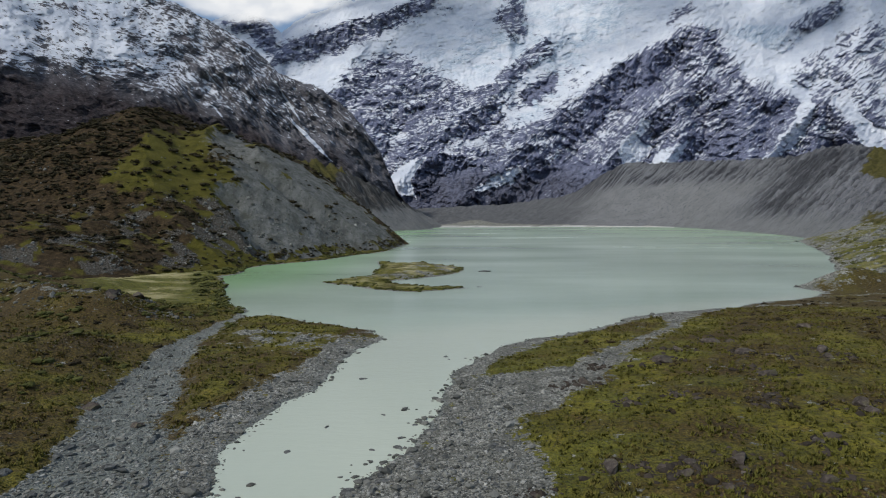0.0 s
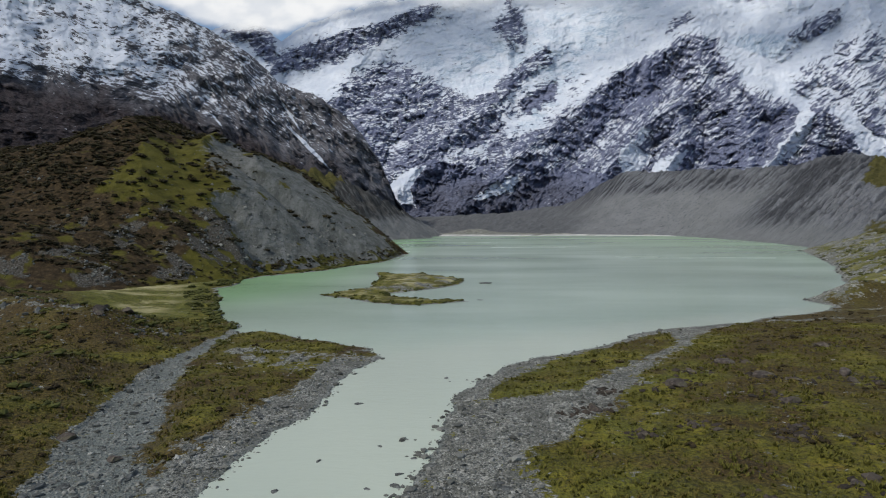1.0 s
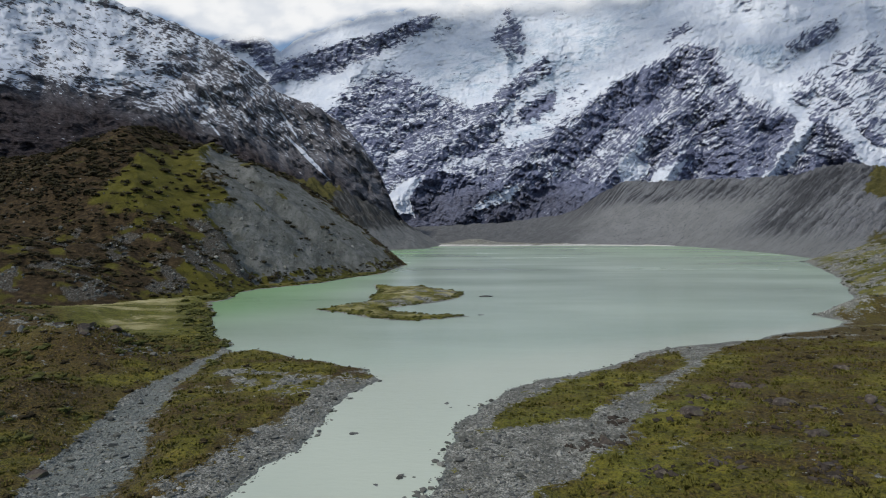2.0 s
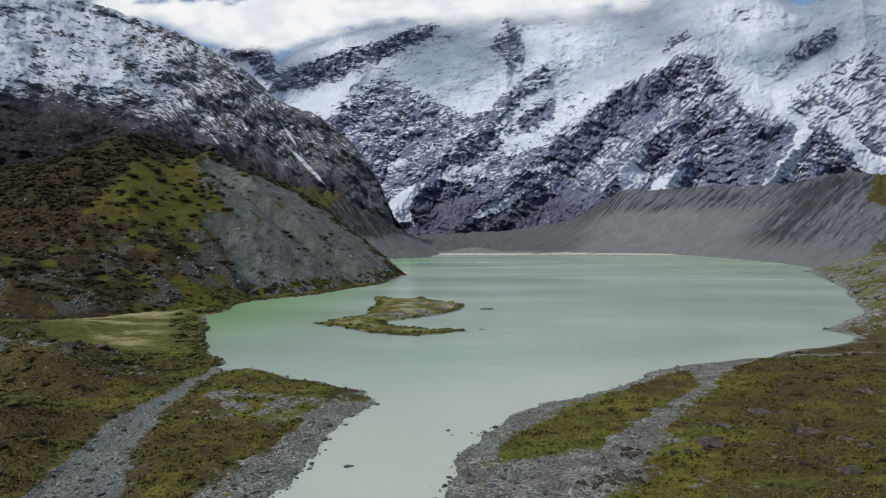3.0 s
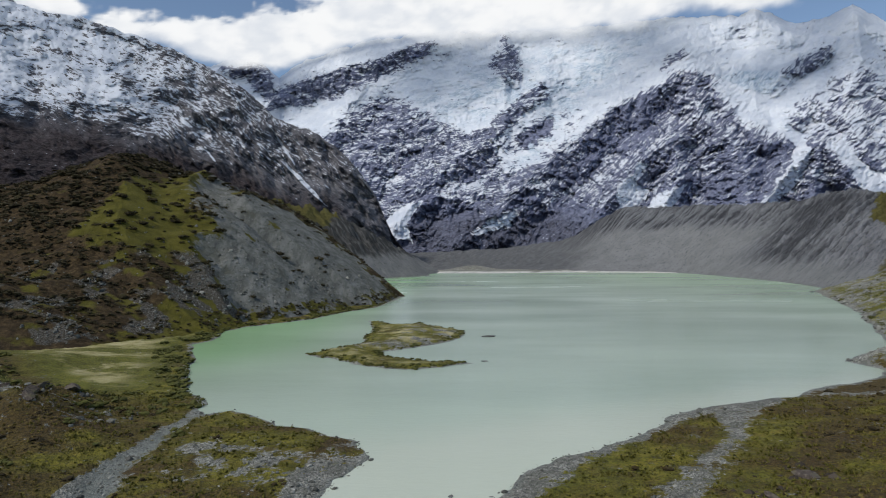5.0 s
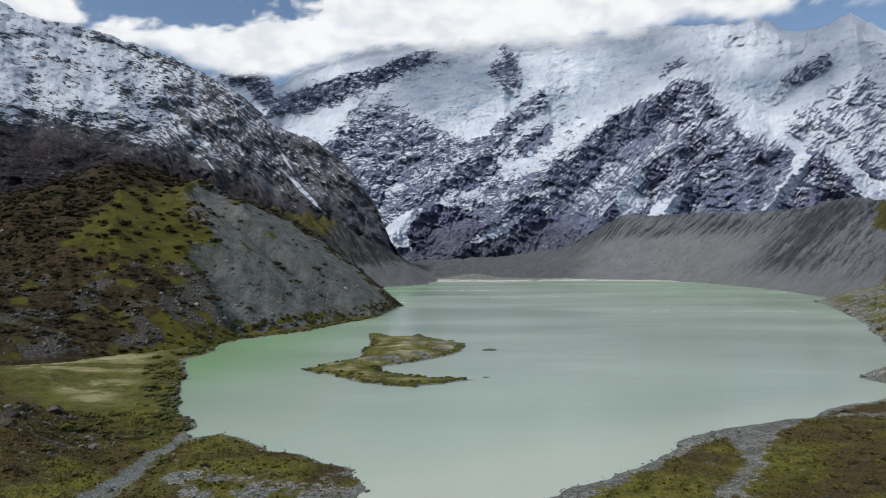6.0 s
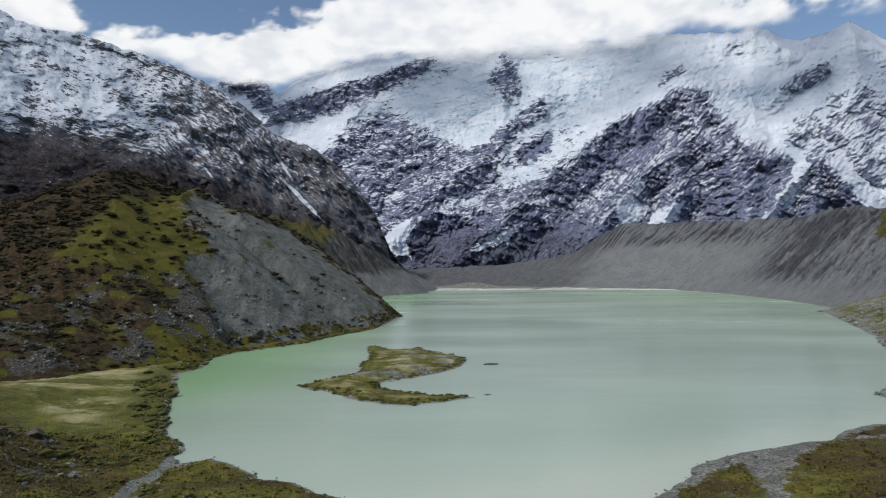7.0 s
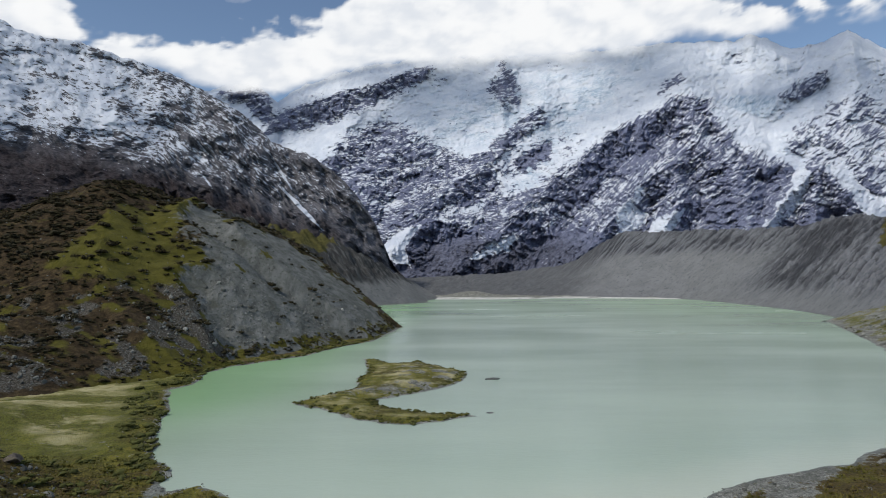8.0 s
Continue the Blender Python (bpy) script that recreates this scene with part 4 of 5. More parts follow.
def side_cover(b, e, s, n, z):
    rib, strata, fine, su, sv = side_fields(b, e)
    we = e + 0.8 * fbm(b / 3, e / 3, 4, 273) + 0.9 * (0.45 - rib)
    line = np.interp(b, [-42, -36, -30, -25, -20, -15, -10, -5], [10.6, 10.6, 10.0, 9.2, 7.4, 5.6, 5.0, 4.5])
    full = np.interp(b, [-42, -30, -25, -20, -14, -8], [0.76, 0.72, 0.44, 0.34, 0.19, 0.10])
    share = full * smooth(-1.2, 2.4, we - line) + 0.04
    share = share * mixed(1, 0.55, smooth(0.12, 0.35, fbm(b / 2.2, e / 1.4, 4, 275)))
    share = np.clip(share, 0.03, 0.97)
    lie = (n[..., 2] - n[..., 2].mean()) / n[..., 2].std()
    snow = 0.5 + 0.15 * np.log(share / (1 - share)) + 0.09 * np.clip(lie, -2, 2) + 0.22 * strata
    snow += 1.3 * blobs(b, e, [(-14.4, 6.0, 2.2, 0.15, -46, 1), (-16.4, 9.4, 1.8, 0.08, -58, 0.6), (-22.4, 8.2, 1.2, 0.08, -55, 0.4)])
    heath = np.clip(0.95 * smooth(0.5, -1.6, we - line) * smooth(-9, -13, b) + 0.2 * fine, 0, 1)
    return dict(snow=snow, ice=0 * b, heath=heath, su=su, sv=sv)


tagged(mountain("dark_mountain", M_DARK, np.concatenate([np.linspace(-60, -41, 40), np.linspace(-40.9, -4.4, 620)]), 280, ([-60, -20, -10, -4.4], [1.0, 1.0, 0.5, -1.6]), (LEFT_B, LEFT_E),
                ([-60, -37, -17, -8, -4.4], [900, 1000, 1330, 1560, 1640]), ([-60, -37, -17, -8, -4.4], [1900, 1900, 1900, 1760, 1660]), side_relief, side_cover),
       "dark rocky mountain with thin snow on its upper half", "mountain")

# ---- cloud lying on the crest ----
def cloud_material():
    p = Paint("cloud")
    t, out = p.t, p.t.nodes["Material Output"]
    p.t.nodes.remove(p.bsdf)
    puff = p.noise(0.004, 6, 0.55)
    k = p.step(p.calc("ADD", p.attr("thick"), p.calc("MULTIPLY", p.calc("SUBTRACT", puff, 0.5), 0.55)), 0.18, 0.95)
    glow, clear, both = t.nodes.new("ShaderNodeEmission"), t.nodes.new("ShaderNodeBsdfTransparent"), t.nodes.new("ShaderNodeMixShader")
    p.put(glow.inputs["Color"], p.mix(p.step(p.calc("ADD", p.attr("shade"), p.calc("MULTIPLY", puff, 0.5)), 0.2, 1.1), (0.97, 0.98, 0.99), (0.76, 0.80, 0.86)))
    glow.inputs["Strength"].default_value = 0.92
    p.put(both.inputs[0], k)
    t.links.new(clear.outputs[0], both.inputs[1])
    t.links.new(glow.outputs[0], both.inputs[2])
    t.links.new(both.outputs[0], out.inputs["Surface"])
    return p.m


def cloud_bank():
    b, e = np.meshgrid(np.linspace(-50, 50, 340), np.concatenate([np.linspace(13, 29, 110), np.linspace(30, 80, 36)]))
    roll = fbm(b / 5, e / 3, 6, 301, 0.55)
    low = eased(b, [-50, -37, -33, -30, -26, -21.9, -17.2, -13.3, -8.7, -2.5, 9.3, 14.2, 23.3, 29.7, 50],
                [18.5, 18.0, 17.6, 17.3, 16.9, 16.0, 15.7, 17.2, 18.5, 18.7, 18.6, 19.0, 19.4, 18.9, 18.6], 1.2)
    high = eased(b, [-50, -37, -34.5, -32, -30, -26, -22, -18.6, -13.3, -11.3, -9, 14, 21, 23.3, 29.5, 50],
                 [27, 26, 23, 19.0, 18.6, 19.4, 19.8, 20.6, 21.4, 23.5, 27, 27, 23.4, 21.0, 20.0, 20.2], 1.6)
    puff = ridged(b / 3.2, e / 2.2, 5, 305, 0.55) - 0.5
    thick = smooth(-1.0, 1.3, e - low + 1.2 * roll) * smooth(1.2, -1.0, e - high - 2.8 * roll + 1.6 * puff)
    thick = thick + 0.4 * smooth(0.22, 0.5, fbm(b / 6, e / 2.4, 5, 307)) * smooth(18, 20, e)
    # broken cloud added overhead, out of view, to whiten reflections and ambient light
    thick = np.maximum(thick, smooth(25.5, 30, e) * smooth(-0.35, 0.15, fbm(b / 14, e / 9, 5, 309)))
    # cloud shading is painted into its glow: darker rolls, dimmer underside
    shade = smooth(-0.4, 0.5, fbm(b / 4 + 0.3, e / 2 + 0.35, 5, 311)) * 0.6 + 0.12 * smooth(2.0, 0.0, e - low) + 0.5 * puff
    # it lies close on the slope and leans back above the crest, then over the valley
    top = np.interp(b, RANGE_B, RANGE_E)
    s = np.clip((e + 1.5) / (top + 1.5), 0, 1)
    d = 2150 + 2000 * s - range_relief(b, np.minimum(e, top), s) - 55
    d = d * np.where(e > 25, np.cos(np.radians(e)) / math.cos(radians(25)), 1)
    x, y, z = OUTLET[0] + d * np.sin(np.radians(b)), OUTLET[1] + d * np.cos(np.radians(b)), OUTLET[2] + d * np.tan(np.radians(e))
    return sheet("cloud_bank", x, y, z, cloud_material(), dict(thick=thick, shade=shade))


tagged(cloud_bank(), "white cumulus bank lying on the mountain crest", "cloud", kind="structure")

# ---- the island ----
ISLAND = [(-75, 314), (-67, 327), (-59, 340), (-54, 349), (-58, 376), (-56, 398), (-67, 450), (-60, 452), (-47, 429), (-32, 439), (-17, 415), (-3, 394),
          (-6, 365), (-19, 343), (-33, 328), (-40, 322), (-38, 310), (-29, 301), (-13, 295), (0, 292), (-11, 283), (-20, 278), (-34, 278), (-49, 289), (-61, 303)]


def island_ground(x, y):
    wx, wy = x + 2.2 * fbm(x / 9, y / 9, 4, 401), y + 4.0 * fbm(x / 9, y / 12, 4, 403)
    sd = border(wx, wy, ISLAND)
    z = np.where(sd < 0, np.maximum(-3, 0.3 * sd), 1.7 * (1 - np.exp(-np.maximum(sd, 0) / 7))) + 0.8 * smooth(6, 22, sd)
    z += smooth(0, 3, sd) * (0.9 * fbm(x / 10, y / 14, 4, 405) + 0.3 * fbm(x / 2.2, y / 2.2, 3, 409))
    south = smooth(330, 300, y)
    grass = smooth(0.4, 2.4, sd) - 0.85 * smooth(0.02, 0.3, fbm(x / 13, y / 13, 4, 411)) * smooth(322, 345, y) * smooth(-50, -25, x) - 0.5 * np.exp(-(((y - 338) / 16) ** 2))
    straw = smooth(2.5, 7, sd) * smooth(-0.25, 0.2, fbm(x / 15, y / 15, 3, 413)) * (1 - 0.5 * south)
    return z, dict(grass=grass, straw=straw, rust=0.25 * smooth(0.1, 0.4, fbm(x / 8, y / 8, 3, 415)), lush=0.5 + 0 * x, wet=0.8 * smooth(0.9, 0.1, np.abs(sd))), sd


ix, iy = np.meshgrid(np.linspace(-80, 5, 170), np.linspace(272, 458, 230))
iz, icover, isd = island_ground(ix, iy)
tagged(sheet("island", ix, iy, iz, M_VALLEY, icover, pieces=[("stony_shore", "grey stony shoreline", isd < 1.6)]), "low crescent island of straw grass and stones in the lake", "island")


# ---- boulders ----
def boulder(name, x, y, z, size, material, seed, flat=0.58):
    rnd = np.random.RandomState(seed)
    v, f = ball(3)
    v = v * (1 + 0.16 * fbm(v[:, 0] * 1.4 + seed, v[:, 1] * 1.4 + v[:, 2] * 1.1, 3, seed % 17)[:, None])
    for _ in range(11):
        n = rnd.normal(size=3)
        n /= np.linalg.norm(n)
        over = np.maximum(v @ n - rnd.uniform(0.36, 0.76), 0)
        v = v - over[:, None] * n * 0.97
    v = v + 0.016 * rnd.normal(size=v.shape)
    v = v * np.array([0.56, 0.42 * rnd.uniform(0.8, 1.25), 0.5 * flat]) * size
    a = rnd.uniform(0, 6.28)
    v = np.stack([v[:, 0] * math.cos(a) - v[:, 1] * math.sin(a), v[:, 0] * math.sin(a) + v[:, 1] * math.cos(a), v[:, 2]], -1)
    ob = soup(name, v, f, material)
    ob.location = (x, y, z + 0.03 * size)
    return ob


MEADOW_ROCKS = [(58.1, 153.1, 5.4), (46.4, 142.4, 3.7), (39.8, 132.3, 5.0), (22.0, 120.5, 4.0), (58.0, 134.5, 3.6), (85.1, 163.7, 4.4), (74.0, 135.0, 3.8),
                (71.8, 128.7, 3.6), (54.0, 116.3, 4.2), (61.3, 129.7, 3.0), (34.9, 106.8, 2.3), (26.7, 105.7, 1.9), (48.3, 102.9, 2.0), (47.1, 99.1, 1.9),
                (59.0, 96.9, 4.4), (59.3, 93.7, 3.0), (44.6, 81.8, 2.5), (17.8, 78.5, 3.6), (24.2, 78.2, 2.2), (25.6, 74.9, 2.8), (27.5, 78.3, 2.2),
                (33.0, 78.0, 3.6), (40.0, 70.9, 2.2), (7.6, 72.5, 2.0), (29.2, 70.5, 2.1), (26.7, 130.8, 2.0), (17.7, 118.5, 2.1), (113.9, 178.0, 3.6)]
WEST_ROCKS = [(-68.1, 108.3, 3.8), (-54.5, 99.7, 3.7), (-112.2, 192.0, 5.5), (-48.8, 94.0, 2.7), (-41.9, 77.6, 2.5), (-53.3, 83.1, 2.0), (-55.8, 89.8, 2.0),
              (-58.8, 85.8, 1.7), (-49.1, 82.9, 2.6), (-60.8, 78.1, 2.4), (-54.2, 74.2, 2.0), (-138, 238, 5.0), (-114, 211, 7.5), (-118, 205, 5.0), (-127, 219, 6.0), (-109, 187, 5.5), (-121, 195, 4.0), (-52.0, 77.5, 1.8), (-40.6, 74.6, 1.6), (-41.4, 85.2, 1.4)]
RIVER_ROCKS = [(-6.3, 99.0, 2.2), (-10.5, 91.9, 2.1), (-15.4, 76.7, 2.7), (-12.0, 76.2, 2.0), (-11.3, 79.3, 1.9), (-13.6, 80.4, 1.4), (-14.9, 80.0, 1.2),
               (-12.2, 86.4, 1.4), (-23.5, 100.6, 1.5), (-15.0, 107.3, 1.6), (-22.4, 131.0, 2.0), (-9.2, 102.3, 1.4), (-10.7, 96.3, 1.6), (-14.7, 91.1, 1.4),
               (-26.6, 89.9, 1.5), (-8.8, 89.9, 1.1), (-3.5, 87.3, 1.3), (-6.7, 80.9, 1.2), (-6.1, 151.7, 1.8), (-5.0, 148.9, 1.4), (-1.0, 150.2, 1.2),
               (4.1, 89.1, 2.3), (3.5, 92.2, 2.3), (-7.2, 76.5, 1.5), (-11.9, 81.3, 1.6), (-5.9, 93.8, 1.0)]
for n, (bx, by, size) in enumerate(MEADOW_ROCKS + WEST_ROCKS):
    bz = float(valley(np.array([bx]), np.array([by]))[0][0])
    west = bx < 0
    tagged(boulder("boulder", bx, by, bz, size, M_RIVER_STONE if (west and size < 3.6) else M_BOULDER, 500 + n),
           "grey weathered boulder lying on stream gravel" if west else "dark lichen-covered boulder half sunk in the grass", "boulder", "boulders on the banks")
for n, (bx, by, size) in enumerate(RIVER_ROCKS):
    bz = float(valley(np.array([bx]), np.array([by]))[0][0])
    tagged(boulder("river_stone", bx, by, max(bz, -0.12), size, M_RIVER_STONE, 600 + n, 0.42), "flat wet grey stone at the river's edge", "stone", "stones in the river")
for n, (bx, by, size) in enumerate([(10, 373, 9.5), (4.5, 296, 3.4), (151, 297, 5.0), (236, 416, 7.0), (379, 752, 9.0)]):
    tagged(boulder("lake_rock", bx, by, -0.2, size, M_RIVER_STONE, 650 + n, 0.3), "low grey rock rising out of the lake", "rock", "rocks in the lake")


# ---- stones, tufts and shrubs too many to count ----
def scatter_stones(name, x, y, z, size, material, shades, seed, flat=0.6):
    rnd = np.random.RandomState(seed)
    v, f = ball(1)
    n = len(x)
    a = rnd.uniform(0, 6.28, n)
    p = v[None] * (1 + 0.28 * rnd.normal(size=(n, len(v), 1)).clip(-1.2, 1.2)) * np.stack([size * 0.55, size * 0.42, size * 0.5 * flat], -1)[:, None]
    c, s = np.cos(a)[:, None], np.sin(a)[:, None]
    p = np.stack([p[..., 0] * c - p[..., 1] * s + x[:, None], p[..., 0] * s + p[..., 1] * c + y[:, None], p[..., 2] + (z + 0.12 * size)[:, None]], -1)
    faces = f[None] + (np.arange(n) * len(v))[:, None, None]
    return soup(name, p.reshape(-1, 3), faces.reshape(-1, 3), material, np.repeat(shades, len(v)))


def gravel_bank():
    rnd = np.random.RandomState(71)
    n = 72000
    y = 66 + 150 * rnd.uniform(0, 1, n) ** 1.7
    x = rnd.uniform(-80, 70, n)
    z, cover, sd = valley(x, y)
    keep = ((cover["grass"] < 0.5) & (sd > -1.6)) & (rnd.uniform(size=n) < smooth(230, 75, y) * 0.75 + 0.12)
    x, y, z, sd = x[keep][:19000], y[keep][:19000], z[keep][:19000], sd[keep][:19000]
    size = np.exp(rnd.normal(-1.45, 0.62, len(x))).clip(0.12, 2.0) * (0.8 + 0.002 * y)
    shade = rnd.beta(1.5, 2.2, len(x)) * np.where(sd < 0.6, 0.5, 1)
    return scatter_stones("gravel", x, y, z, size, M_PEBBLE, shade, 72)


tagged(gravel_bank(), "loose grey river gravel and cobbles on the banks", "gravel", kind="stuff")


def shallow_stones():
    rnd = np.random.RandomState(75)
    n = 9000
    x, y = rnd.uniform(-40, 2, n), 64 + 60 * rnd.uniform(0, 1, n) ** 1.4
    z, cover, sd = valley(x, y)
    near = (sd < 0.3) & (sd > -7) & (rnd.uniform(size=n) < 0.4 * smooth(-6.5, 0, sd) * smooth(0.0, 0.35, fbm(x / 5, y / 5, 3, 471)) * np.where(x > -22, 1, 0.3))
    x, y = x[near], y[near]
    size = np.exp(rnd.normal(-0.6, 0.6, len(x))).clip(0.2, 2.2)
    return scatter_stones("shallow_stones", x, y, np.full(len(x), -0.1), size, M_PEBBLE, 0.42 * rnd.beta(1.5, 2.0, len(x)), 76, 0.45)


tagged(shallow_stones(), "dark wet stones breaking the surface of the shallows", "stones", kind="stuff")


def cobbles():
    """Single large cobbles on the near gravel, a few shapes used again and again."""
    rnd = np.random.RandomState(77)
    shapes = [boulder("cobble", 0, 0, -50, 1.0, M_RIVER_STONE, 720 + n, 0.5) for n in range(9)]
    n = 4000
    x, y = rnd.uniform(-72, 12, n), 66 + 62 * rnd.uniform(0, 1, n) ** 1.2
    z, cover, sd = valley(x, y)
    spots = np.flatnonzero((cover["grass"] < 0.3) & (sd > 0.4))[:230]
    for k, i in enumerate(spots):
        first = shapes[k] if k < len(shapes) else None
        ob = first or new("cobble", shapes[k % len(shapes)].data)
        size = float(np.clip(np.exp(rnd.normal(-0.15, 0.38)), 0.5, 2.2))
        ob.location = (x[i], y[i], z[i] + 0.06 * size)
        ob.rotation_euler = (0, 0, rnd.uniform(0, 6.28))
        ob.scale = (size, size, size)
        tagged(ob, "flat grey cobble lying on the river gravel", "cobble", "cobbles on the gravel banks")


cobbles()


def slope_blocks():
    rnd = np.random.RandomState(81)
    n = 30000
    x, y = rnd.uniform(-420, -90, n), rnd.uniform(290, 640, n)
    z, cover = hillside(x, y)
    keep = (z > 1.5) & (((cover["rubble"] > 0.4) & (rnd.uniform(size=n) < 0.6)) | (rnd.uniform(size=n) < np.where(cover["scree"] > 0.5, 0.13, 0.03)))
    x, y, z = x[keep][:8500], y[keep][:8500], z[keep][:8500]
    size = np.exp(rnd.normal(-0.12, 0.5, len(x))).clip(0.4, 3.2)
    return scatter_stones("rubble", x, y, z, size, M_PEBBLE, 0.9 * rnd.beta(1.8, 3.2, len(x)), 82, 0.9)


tagged(slope_blocks(), "scattered grey rubble on the moraine slope", "rubble", kind="stuff")


def bank_blocks():
    rnd = np.random.RandomState(91)
    n = 26000
    x, y = rnd.uniform(-260, 460, n), np.where(rnd.uniform(size=n) < 0.6, rnd.uniform(265, 640, n), rnd.uniform(95, 270, n))
    z, cover, sd = valley(x, y)
    hummock = np.exp(-(((x + 125) / 45) ** 2) - ((y - 198 - 0.22 * (-112 - x)) / 13) ** 2)
    chance = np.where(x > 120, np.where(y > 270, 0.7 * smooth(0.9, 0.3, cover["grass"]) + 0.22, 0.0), 0.95 * (hummock > 0.2) * (x < -90))
    keep = (sd > 0.5) & (rnd.uniform(size=n) < chance) & ~((x > -60) & (x < 110))
    x, y, z = x[keep][:5200], y[keep][:5200], z[keep][:5200]
    size = np.exp(rnd.normal(0.1, 0.5, len(x))).clip(0.5, 4) * np.where(x < 0, 0.75, 1.0)
    return scatter_stones("rock_rubble", x, y, z, size, M_PEBBLE, np.where(x > 120, 1.0, 0.7) * rnd.beta(2.0, 2.6, len(x)), 92, 0.8)


def meadow_rubble():
    rnd = np.random.RandomState(95)
    seats = np.array(MEADOW_ROCKS)
    pick = rnd.randint(0, len(seats), 800)
    spread = seats[pick, 2] * rnd.uniform(0.2, 1.3, 800)
    a = rnd.uniform(0, 6.28, 800)
    x, y = seats[pick, 0] + spread * np.cos(a) * 1.3, seats[pick, 1] + spread * np.sin(a)
    z, cover, sd = valley(x, y)
    size = np.exp(rnd.normal(-0.4, 0.55, len(x))).clip(0.2, 2.0)
    return scatter_stones("meadow_stones", x, y, z - 0.2 * size, size, M_FIELD_STONE, rnd.beta(1.3, 4.0, len(x)), 96, 0.75)


tagged(meadow_rubble(), "small dark stones half hidden in the meadow grass", "stones", kind="stuff")
tagged(bank_blocks(), "broken grey rocks strewn over the banks", "rubble", kind="stuff")


def tussocks():
    rnd = np.random.RandomState(101)
    n = 58000
    y = 64 + 170 * rnd.uniform(0, 1, n) ** 1.5
    x = rnd.uniform(-135, 125, n)
    z, cover, sd = valley(x, y)
    clump = fbm(x / 6, y / 6, 3, 421)
    keep = (cover["grass"] > 0.6) & (sd > 1.5) & (rnd.uniform(size=n) < 0.45 + 0.8 * clump)
    x, y, z, rust = x[keep][:27000], y[keep][:27000], z[keep][:27000], cover["rust"][keep][:27000]
    m = len(x)
    h = rnd.uniform(0.2, 0.7, m) * (0.8 + 0.9 * np.clip(clump[keep][:m], 0, 1))
    blades = 7
    a = rnd.uniform(0, 6.28, (m, blades))
    lean = rnd.uniform(0.35, 0.95, (m, blades)) * h[:, None]
    root = np.stack([x, y, z - 0.04], -1)[:, None] + 0.12 * rnd.normal(size=(m, blades, 3)) * [1, 1, 0]
    side = np.stack([-np.sin(a), np.cos(a), 0 * a], -1) * (0.10 + 0.14 * h[:, None])[..., None]
    tip = root + np.stack([np.cos(a) * lean, np.sin(a) * lean, np.repeat(h[:, None], blades, 1) * rnd.uniform(0.7, 1.15, (m, blades))], -1)
    v = np.stack([root - side, root + side, tip], 2).reshape(-1, 3)
    f = np.arange(len(v)).reshape(-1, 3)
    shade = np.clip(rnd.beta(3.5, 4.0, m) * 0.7 + 0.5 * rust, 0, 1)
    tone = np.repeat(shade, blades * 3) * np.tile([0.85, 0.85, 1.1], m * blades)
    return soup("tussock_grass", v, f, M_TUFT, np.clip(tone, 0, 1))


tagged(tussocks(), "short olive and rusty tussock grass on the banks", "grass", kind="stuff")




def shrub_mesh(x, y, z, size, seed, leaves=34):
    """Corners, triangles and tones of low shrubs: lumpy hearts set with leaf sprays."""
    rnd = np.random.RandomState(seed)
    v, f = ball(1)
    n = len(x)
    verts, faces, tones, start = [], [], [], 0
    for lump in range(3):
        off = rnd.normal(size=(n, 1, 3)) * [0.34, 0.34, 0.1] * size[:, None, None]
        r = size * rnd.uniform(0.3, 0.5, n)
        p = v[None] * (1 + 0.34 * rnd.normal(size=(n, len(v), 1)).clip(-1, 1)) * r[:, None, None] * [1.15, 1.15, 0.6] + off
        p = p + np.stack([x, y, z + 0.2 * size], -1)[:, None]
        verts.append(p.reshape(-1, 3))
        faces.append((f[None] + (np.arange(n) * len(v))[:, None, None] + start).reshape(-1, 3))
        # each lump's tone is painted lighter towards its top
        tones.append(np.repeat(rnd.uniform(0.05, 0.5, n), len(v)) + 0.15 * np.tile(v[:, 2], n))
        start += n * len(v)
    d = rnd.normal(size=(n, leaves, 3))
    d[..., 2] = np.abs(d[..., 2])
    d /= np.linalg.norm(d, axis=-1, keepdims=True)
    c = d * (size * 0.62)[:, None, None] * rnd.uniform(0.7, 1.2, (n, leaves, 1)) * [1.3, 1.3, 0.62] + np.stack([x, y, z + 0.12 * size], -1)[:, None]
    tri = c[:, :, None] + rnd.normal(size=(n, leaves, 3, 3)) * (0.12 * size)[:, None, None, None]
    verts.append(tri.reshape(-1, 3))
    faces.append(np.arange(n * leaves * 3).reshape(-1, 3) + start)
    tones.append(np.repeat(rnd.uniform(0.1, 0.85, n * leaves), 3))
    return np.concatenate(verts), np.concatenate(faces), np.clip(np.concatenate(tones), 0, 1)


def heath_clumps():
    rnd = np.random.RandomState(131)
    n = 26000
    y = 66 + 190 * rnd.uniform(0, 1, n) ** 1.3
    x = rnd.uniform(-170, 190, n)
    z, cover, sd = valley(x, y)
    clump = fbm(x / 9, y / 9, 4, 461)
    keep = (cover["grass"] > 0.6) & (sd > 3) & (rnd.uniform(size=n) < (0.03 + 0.42 * cover["rust"]) * smooth(-0.05, 0.3, clump))
    x, y, z = x[keep][:3200], y[keep][:3200], z[keep][:3200]
    size = np.exp(rnd.normal(-0.25, 0.4, len(x))).clip(0.35, 1.6)
    v, f, tone = shrub_mesh(x, y, z - 0.1 * size, size, 132, 16)
    return soup("heath_clumps", v, f, M_HEATH, tone)


tagged(heath_clumps(), "small dark brown heath clumps among the meadow grass", "heath", kind="stuff")


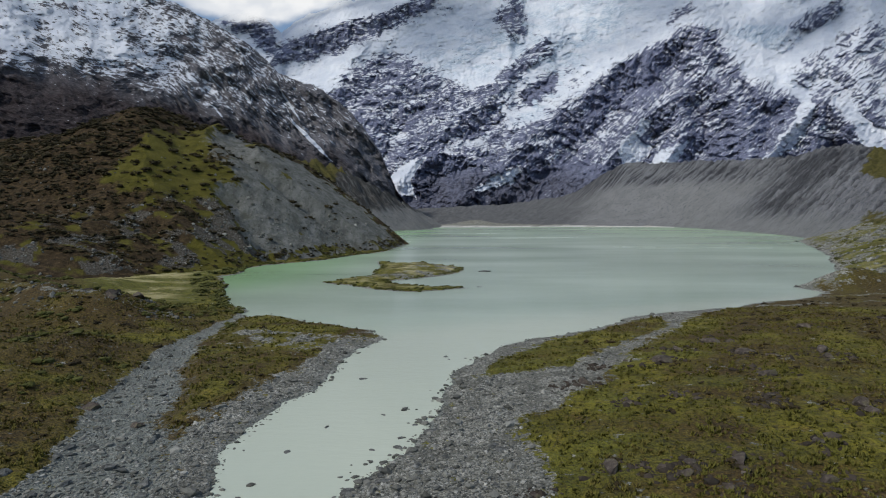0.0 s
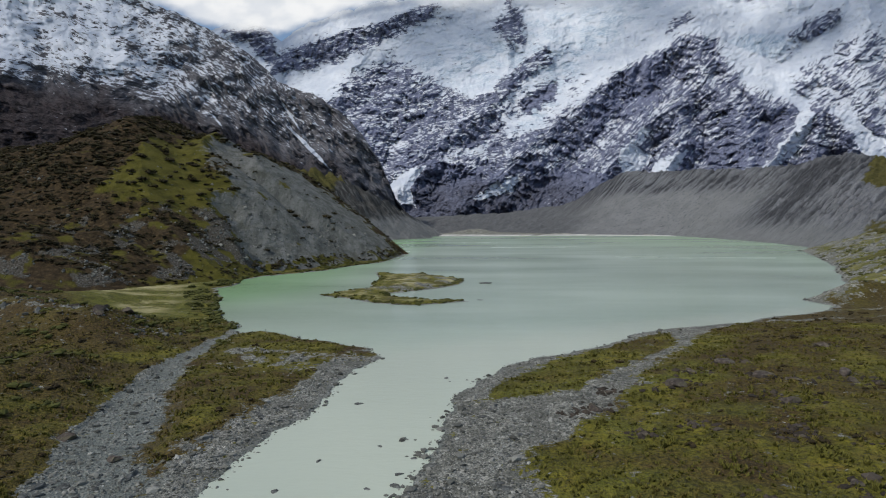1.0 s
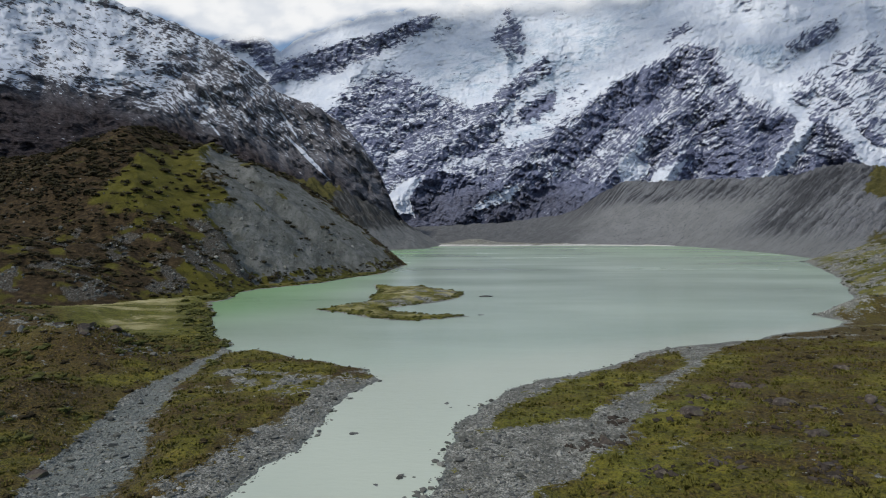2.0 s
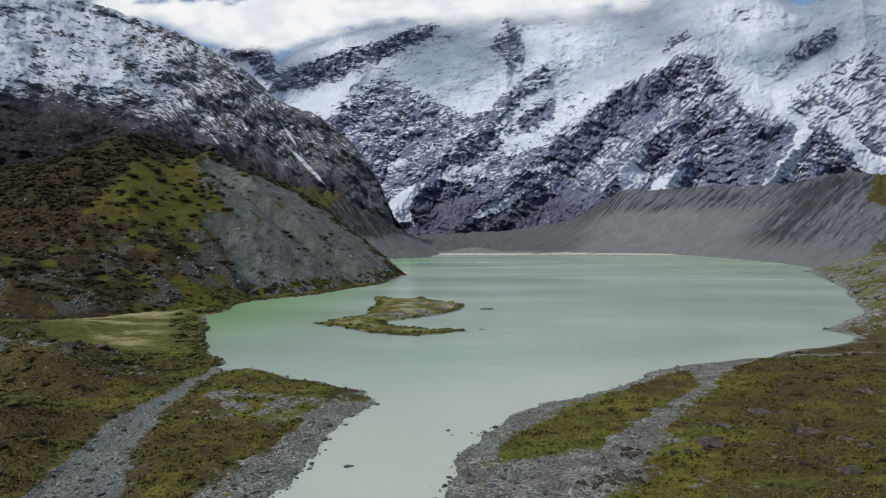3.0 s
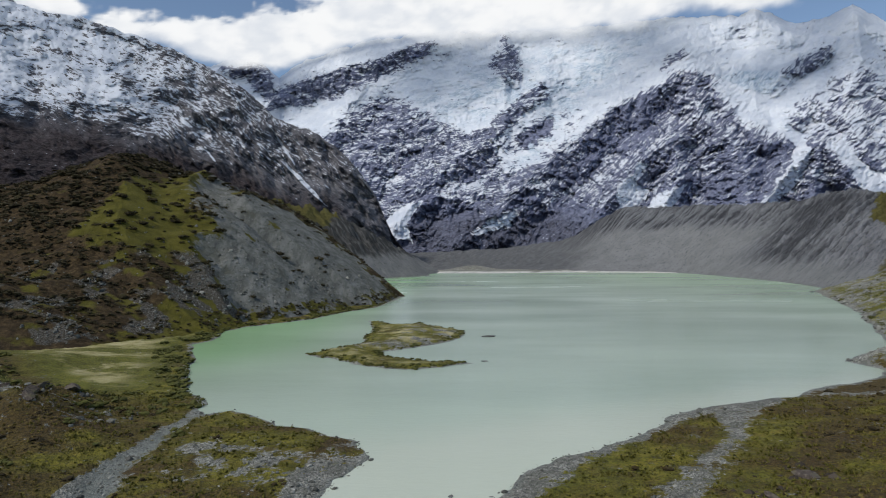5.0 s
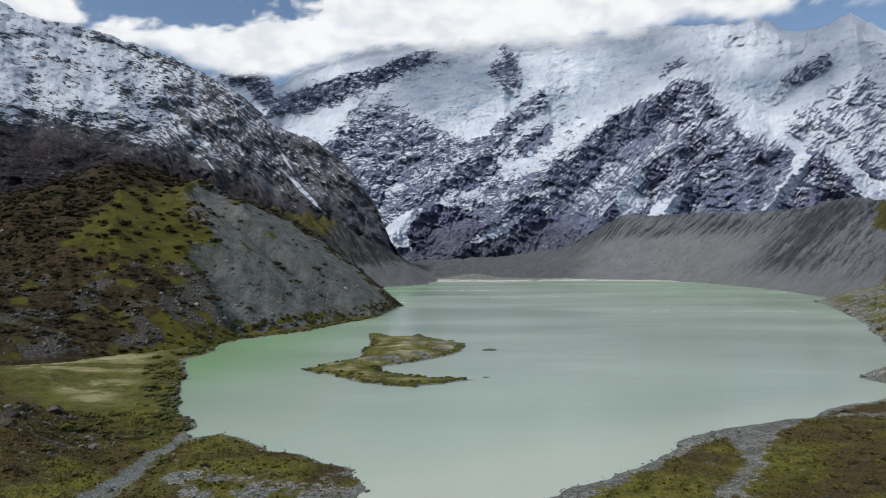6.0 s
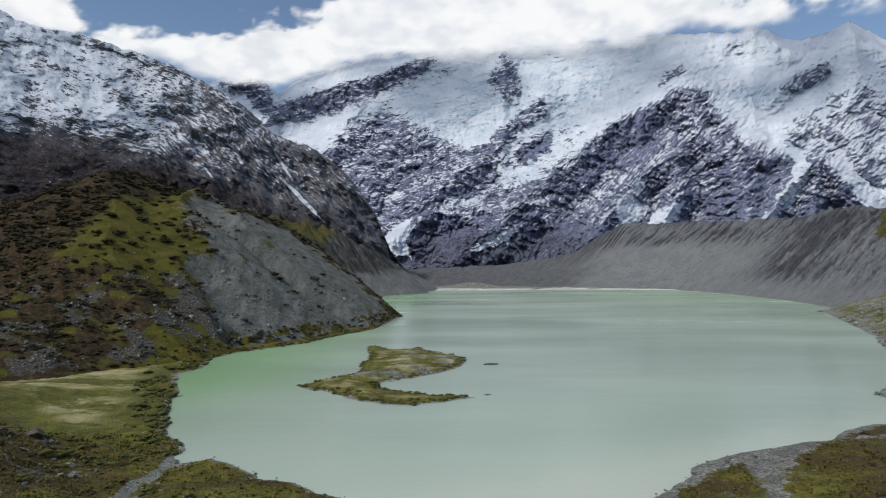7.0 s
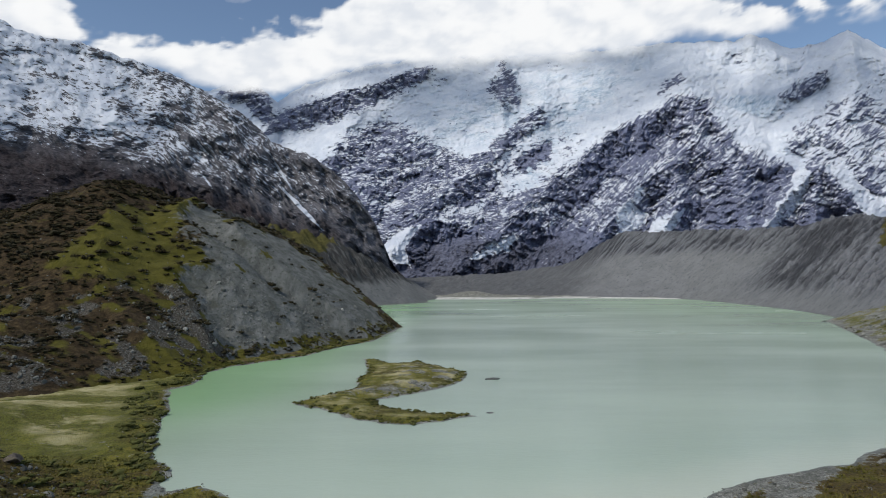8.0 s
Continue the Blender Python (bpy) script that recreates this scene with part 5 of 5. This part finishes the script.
def shrubs_on_hill():
    rnd = np.random.RandomState(111)
    n = 60000
    x, y = rnd.uniform(-470, -72, n), rnd.uniform(330, 745, n)
    z, cover = hillside(x, y)
    clump = fbm(x / 16, y / 16, 4, 431)
    chance = np.clip(cover["heath"], 0, 1) * 0.75 * smooth(-0.3, 0.15, clump) + 0.008 + 0.03 * smooth(0.25, 0.4, clump) * smooth(30, 60, z)
    chance *= np.where(cover["scree"] > 0.5, 0.3, 1)
    back = to_line(x, y, HILL_CREST[5:])[0]
    chance = np.maximum(chance, 0.5 * smooth(14, 4, back) * (x > -255) * smooth(-0.3, 0.1, clump))
    chance = np.maximum(chance, 0.6 * smooth(11, 5, z) * (x > -200) * smooth(-0.35, 0.0, clump))
    keep = (z > 1.2) & (rnd.uniform(size=n) < chance)
    x, y, z = x[keep][:6500], y[keep][:6500], z[keep][:6500]
    size = np.exp(rnd.normal(0.85, 0.38, len(x))).clip(1.1, 5) * np.where(z < 12, 0.6, np.where((z < 62) & (x > -330), 0.7, 1))
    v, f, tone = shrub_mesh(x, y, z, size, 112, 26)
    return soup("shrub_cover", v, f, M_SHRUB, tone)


tagged(shrubs_on_hill(), "dark low shrubs covering the moraine hill", "shrubs", kind="stuff")


def shore_shrubs():
    rnd = np.random.RandomState(121)
    n = 16000
    x, y = rnd.uniform(-160, -40, n), rnd.uniform(190, 620, n)
    z, cover, sd = valley(x, y)
    keep = (sd > 0.8) & (sd < 17) & (z < 4) & (rnd.uniform(size=n) < 0.8 * smooth(16, 2, sd + 14 * fbm(x / 18, y / 18, 4, 443)) * smooth(-0.3, 0.1, fbm(x / 14, y / 14, 3, 441))) & (y > 215)
    x1, y1, z1 = x[keep], y[keep], z[keep]
    x, y = rnd.uniform(-80, 3, n), rnd.uniform(274, 456, n)
    z, cover, sd = island_ground(x, y)
    keep = (sd > 0.5) & (rnd.uniform(size=n) < 0.16 * smooth(7, 1, sd) * np.where(y < 318, 2.2, 0.8))
    hx, hy = rnd.uniform(-240, -70, n), rnd.uniform(95, 275, n)
    hz, hcover, hsd = valley(hx, hy)
    hk = (hsd > 6) & (hcover["grass"] > 0.7) & (hcover["lush"] < 0.35) & (rnd.uniform(size=n) < 0.12 * smooth(0.05, 0.35, fbm(hx / 13, hy / 13, 4, 447)) + 0.2 * smooth(0.2, 0.6, hcover["rust"]) * smooth(190, 215, hy - 0.2 * (-112 - hx)) * smooth(-0.1, 0.2, fbm(hx / 9, hy / 9, 3, 449)))
    x1, y1, z1 = np.concatenate([x1, hx[hk]]), np.concatenate([y1, hy[hk]]), np.concatenate([z1, hz[hk]])
    rx, ry = rnd.uniform(140, 480, n), rnd.uniform(285, 700, n)
    rz, rcover, rsd = valley(rx, ry)
    rk = (rsd > 2) & (rsd < 160) & (rnd.uniform(size=n) < 0.22 * smooth(-0.05, 0.3, fbm(rx / 18, ry / 18, 4, 451)) + 0.25 * smooth(14, 3, rsd) * smooth(0.0, 0.3, fbm(rx / 12, ry / 12, 3, 453)))
    x1, y1, z1 = np.concatenate([x1, rx[rk]]), np.concatenate([y1, ry[rk]]), np.concatenate([z1, rz[rk]])
    x, y, z = np.concatenate([x1, x[keep]])[:5200], np.concatenate([y1, y[keep]])[:5200], np.concatenate([z1, z[keep]])[:5200]
    size = np.exp(rnd.normal(0.35, 0.35, len(x))).clip(0.7, 2.8) * np.where((x > -82) & (y > 270) & (x < 4), 0.6, 1)
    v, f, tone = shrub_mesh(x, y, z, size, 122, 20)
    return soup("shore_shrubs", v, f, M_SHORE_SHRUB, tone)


tagged(shore_shrubs(), "low green shrubs along the lake shore", "shrubs", kind="stuff")

# single shrubs that stand out on the open grass and the scree, a few shapes used again
def single_shrubs():
    rnd = np.random.RandomState(141)
    n = 3000
    x, y = rnd.uniform(-330, -90, n), rnd.uniform(430, 640, n)
    z, cover = hillside(x, y)
    open_ground = (cover["heath"] < 0.35) & (z > 14) & (rnd.uniform(size=n) < np.where(cover["scree"] > 0.5, 0.05, 0.16))
    spots = np.flatnonzero(open_ground)[:72]
    shapes = []
    for k, i in enumerate(spots):
        if k < 8:
            v, f, tone = shrub_mesh(np.zeros(1), np.zeros(1), np.zeros(1), np.ones(1), 700 + k, 90)
            shapes.append(soup("shrub", v, f, M_SHRUB, tone))
            ob = shapes[-1]
        else:
            ob = new("shrub", shapes[k % 8].data)
        size = float(np.clip(np.exp(rnd.normal(1.2, 0.35)), 1.8, 6.5)) * (0.75 if cover["scree"][i] > 0.5 else 1)
        ob.location, ob.scale, ob.rotation_euler = (x[i], y[i], z[i] - 0.02 * size), (size, size, size), (0, 0, rnd.uniform(0, 6.28))
        bare = cover["scree"][i] > 0.5
        tagged(ob, "small dark shrub alone on the grey scree" if bare else "dark rounded shrub on the open grass slope", "shrub", "shrubs on the moraine")


single_shrubs()
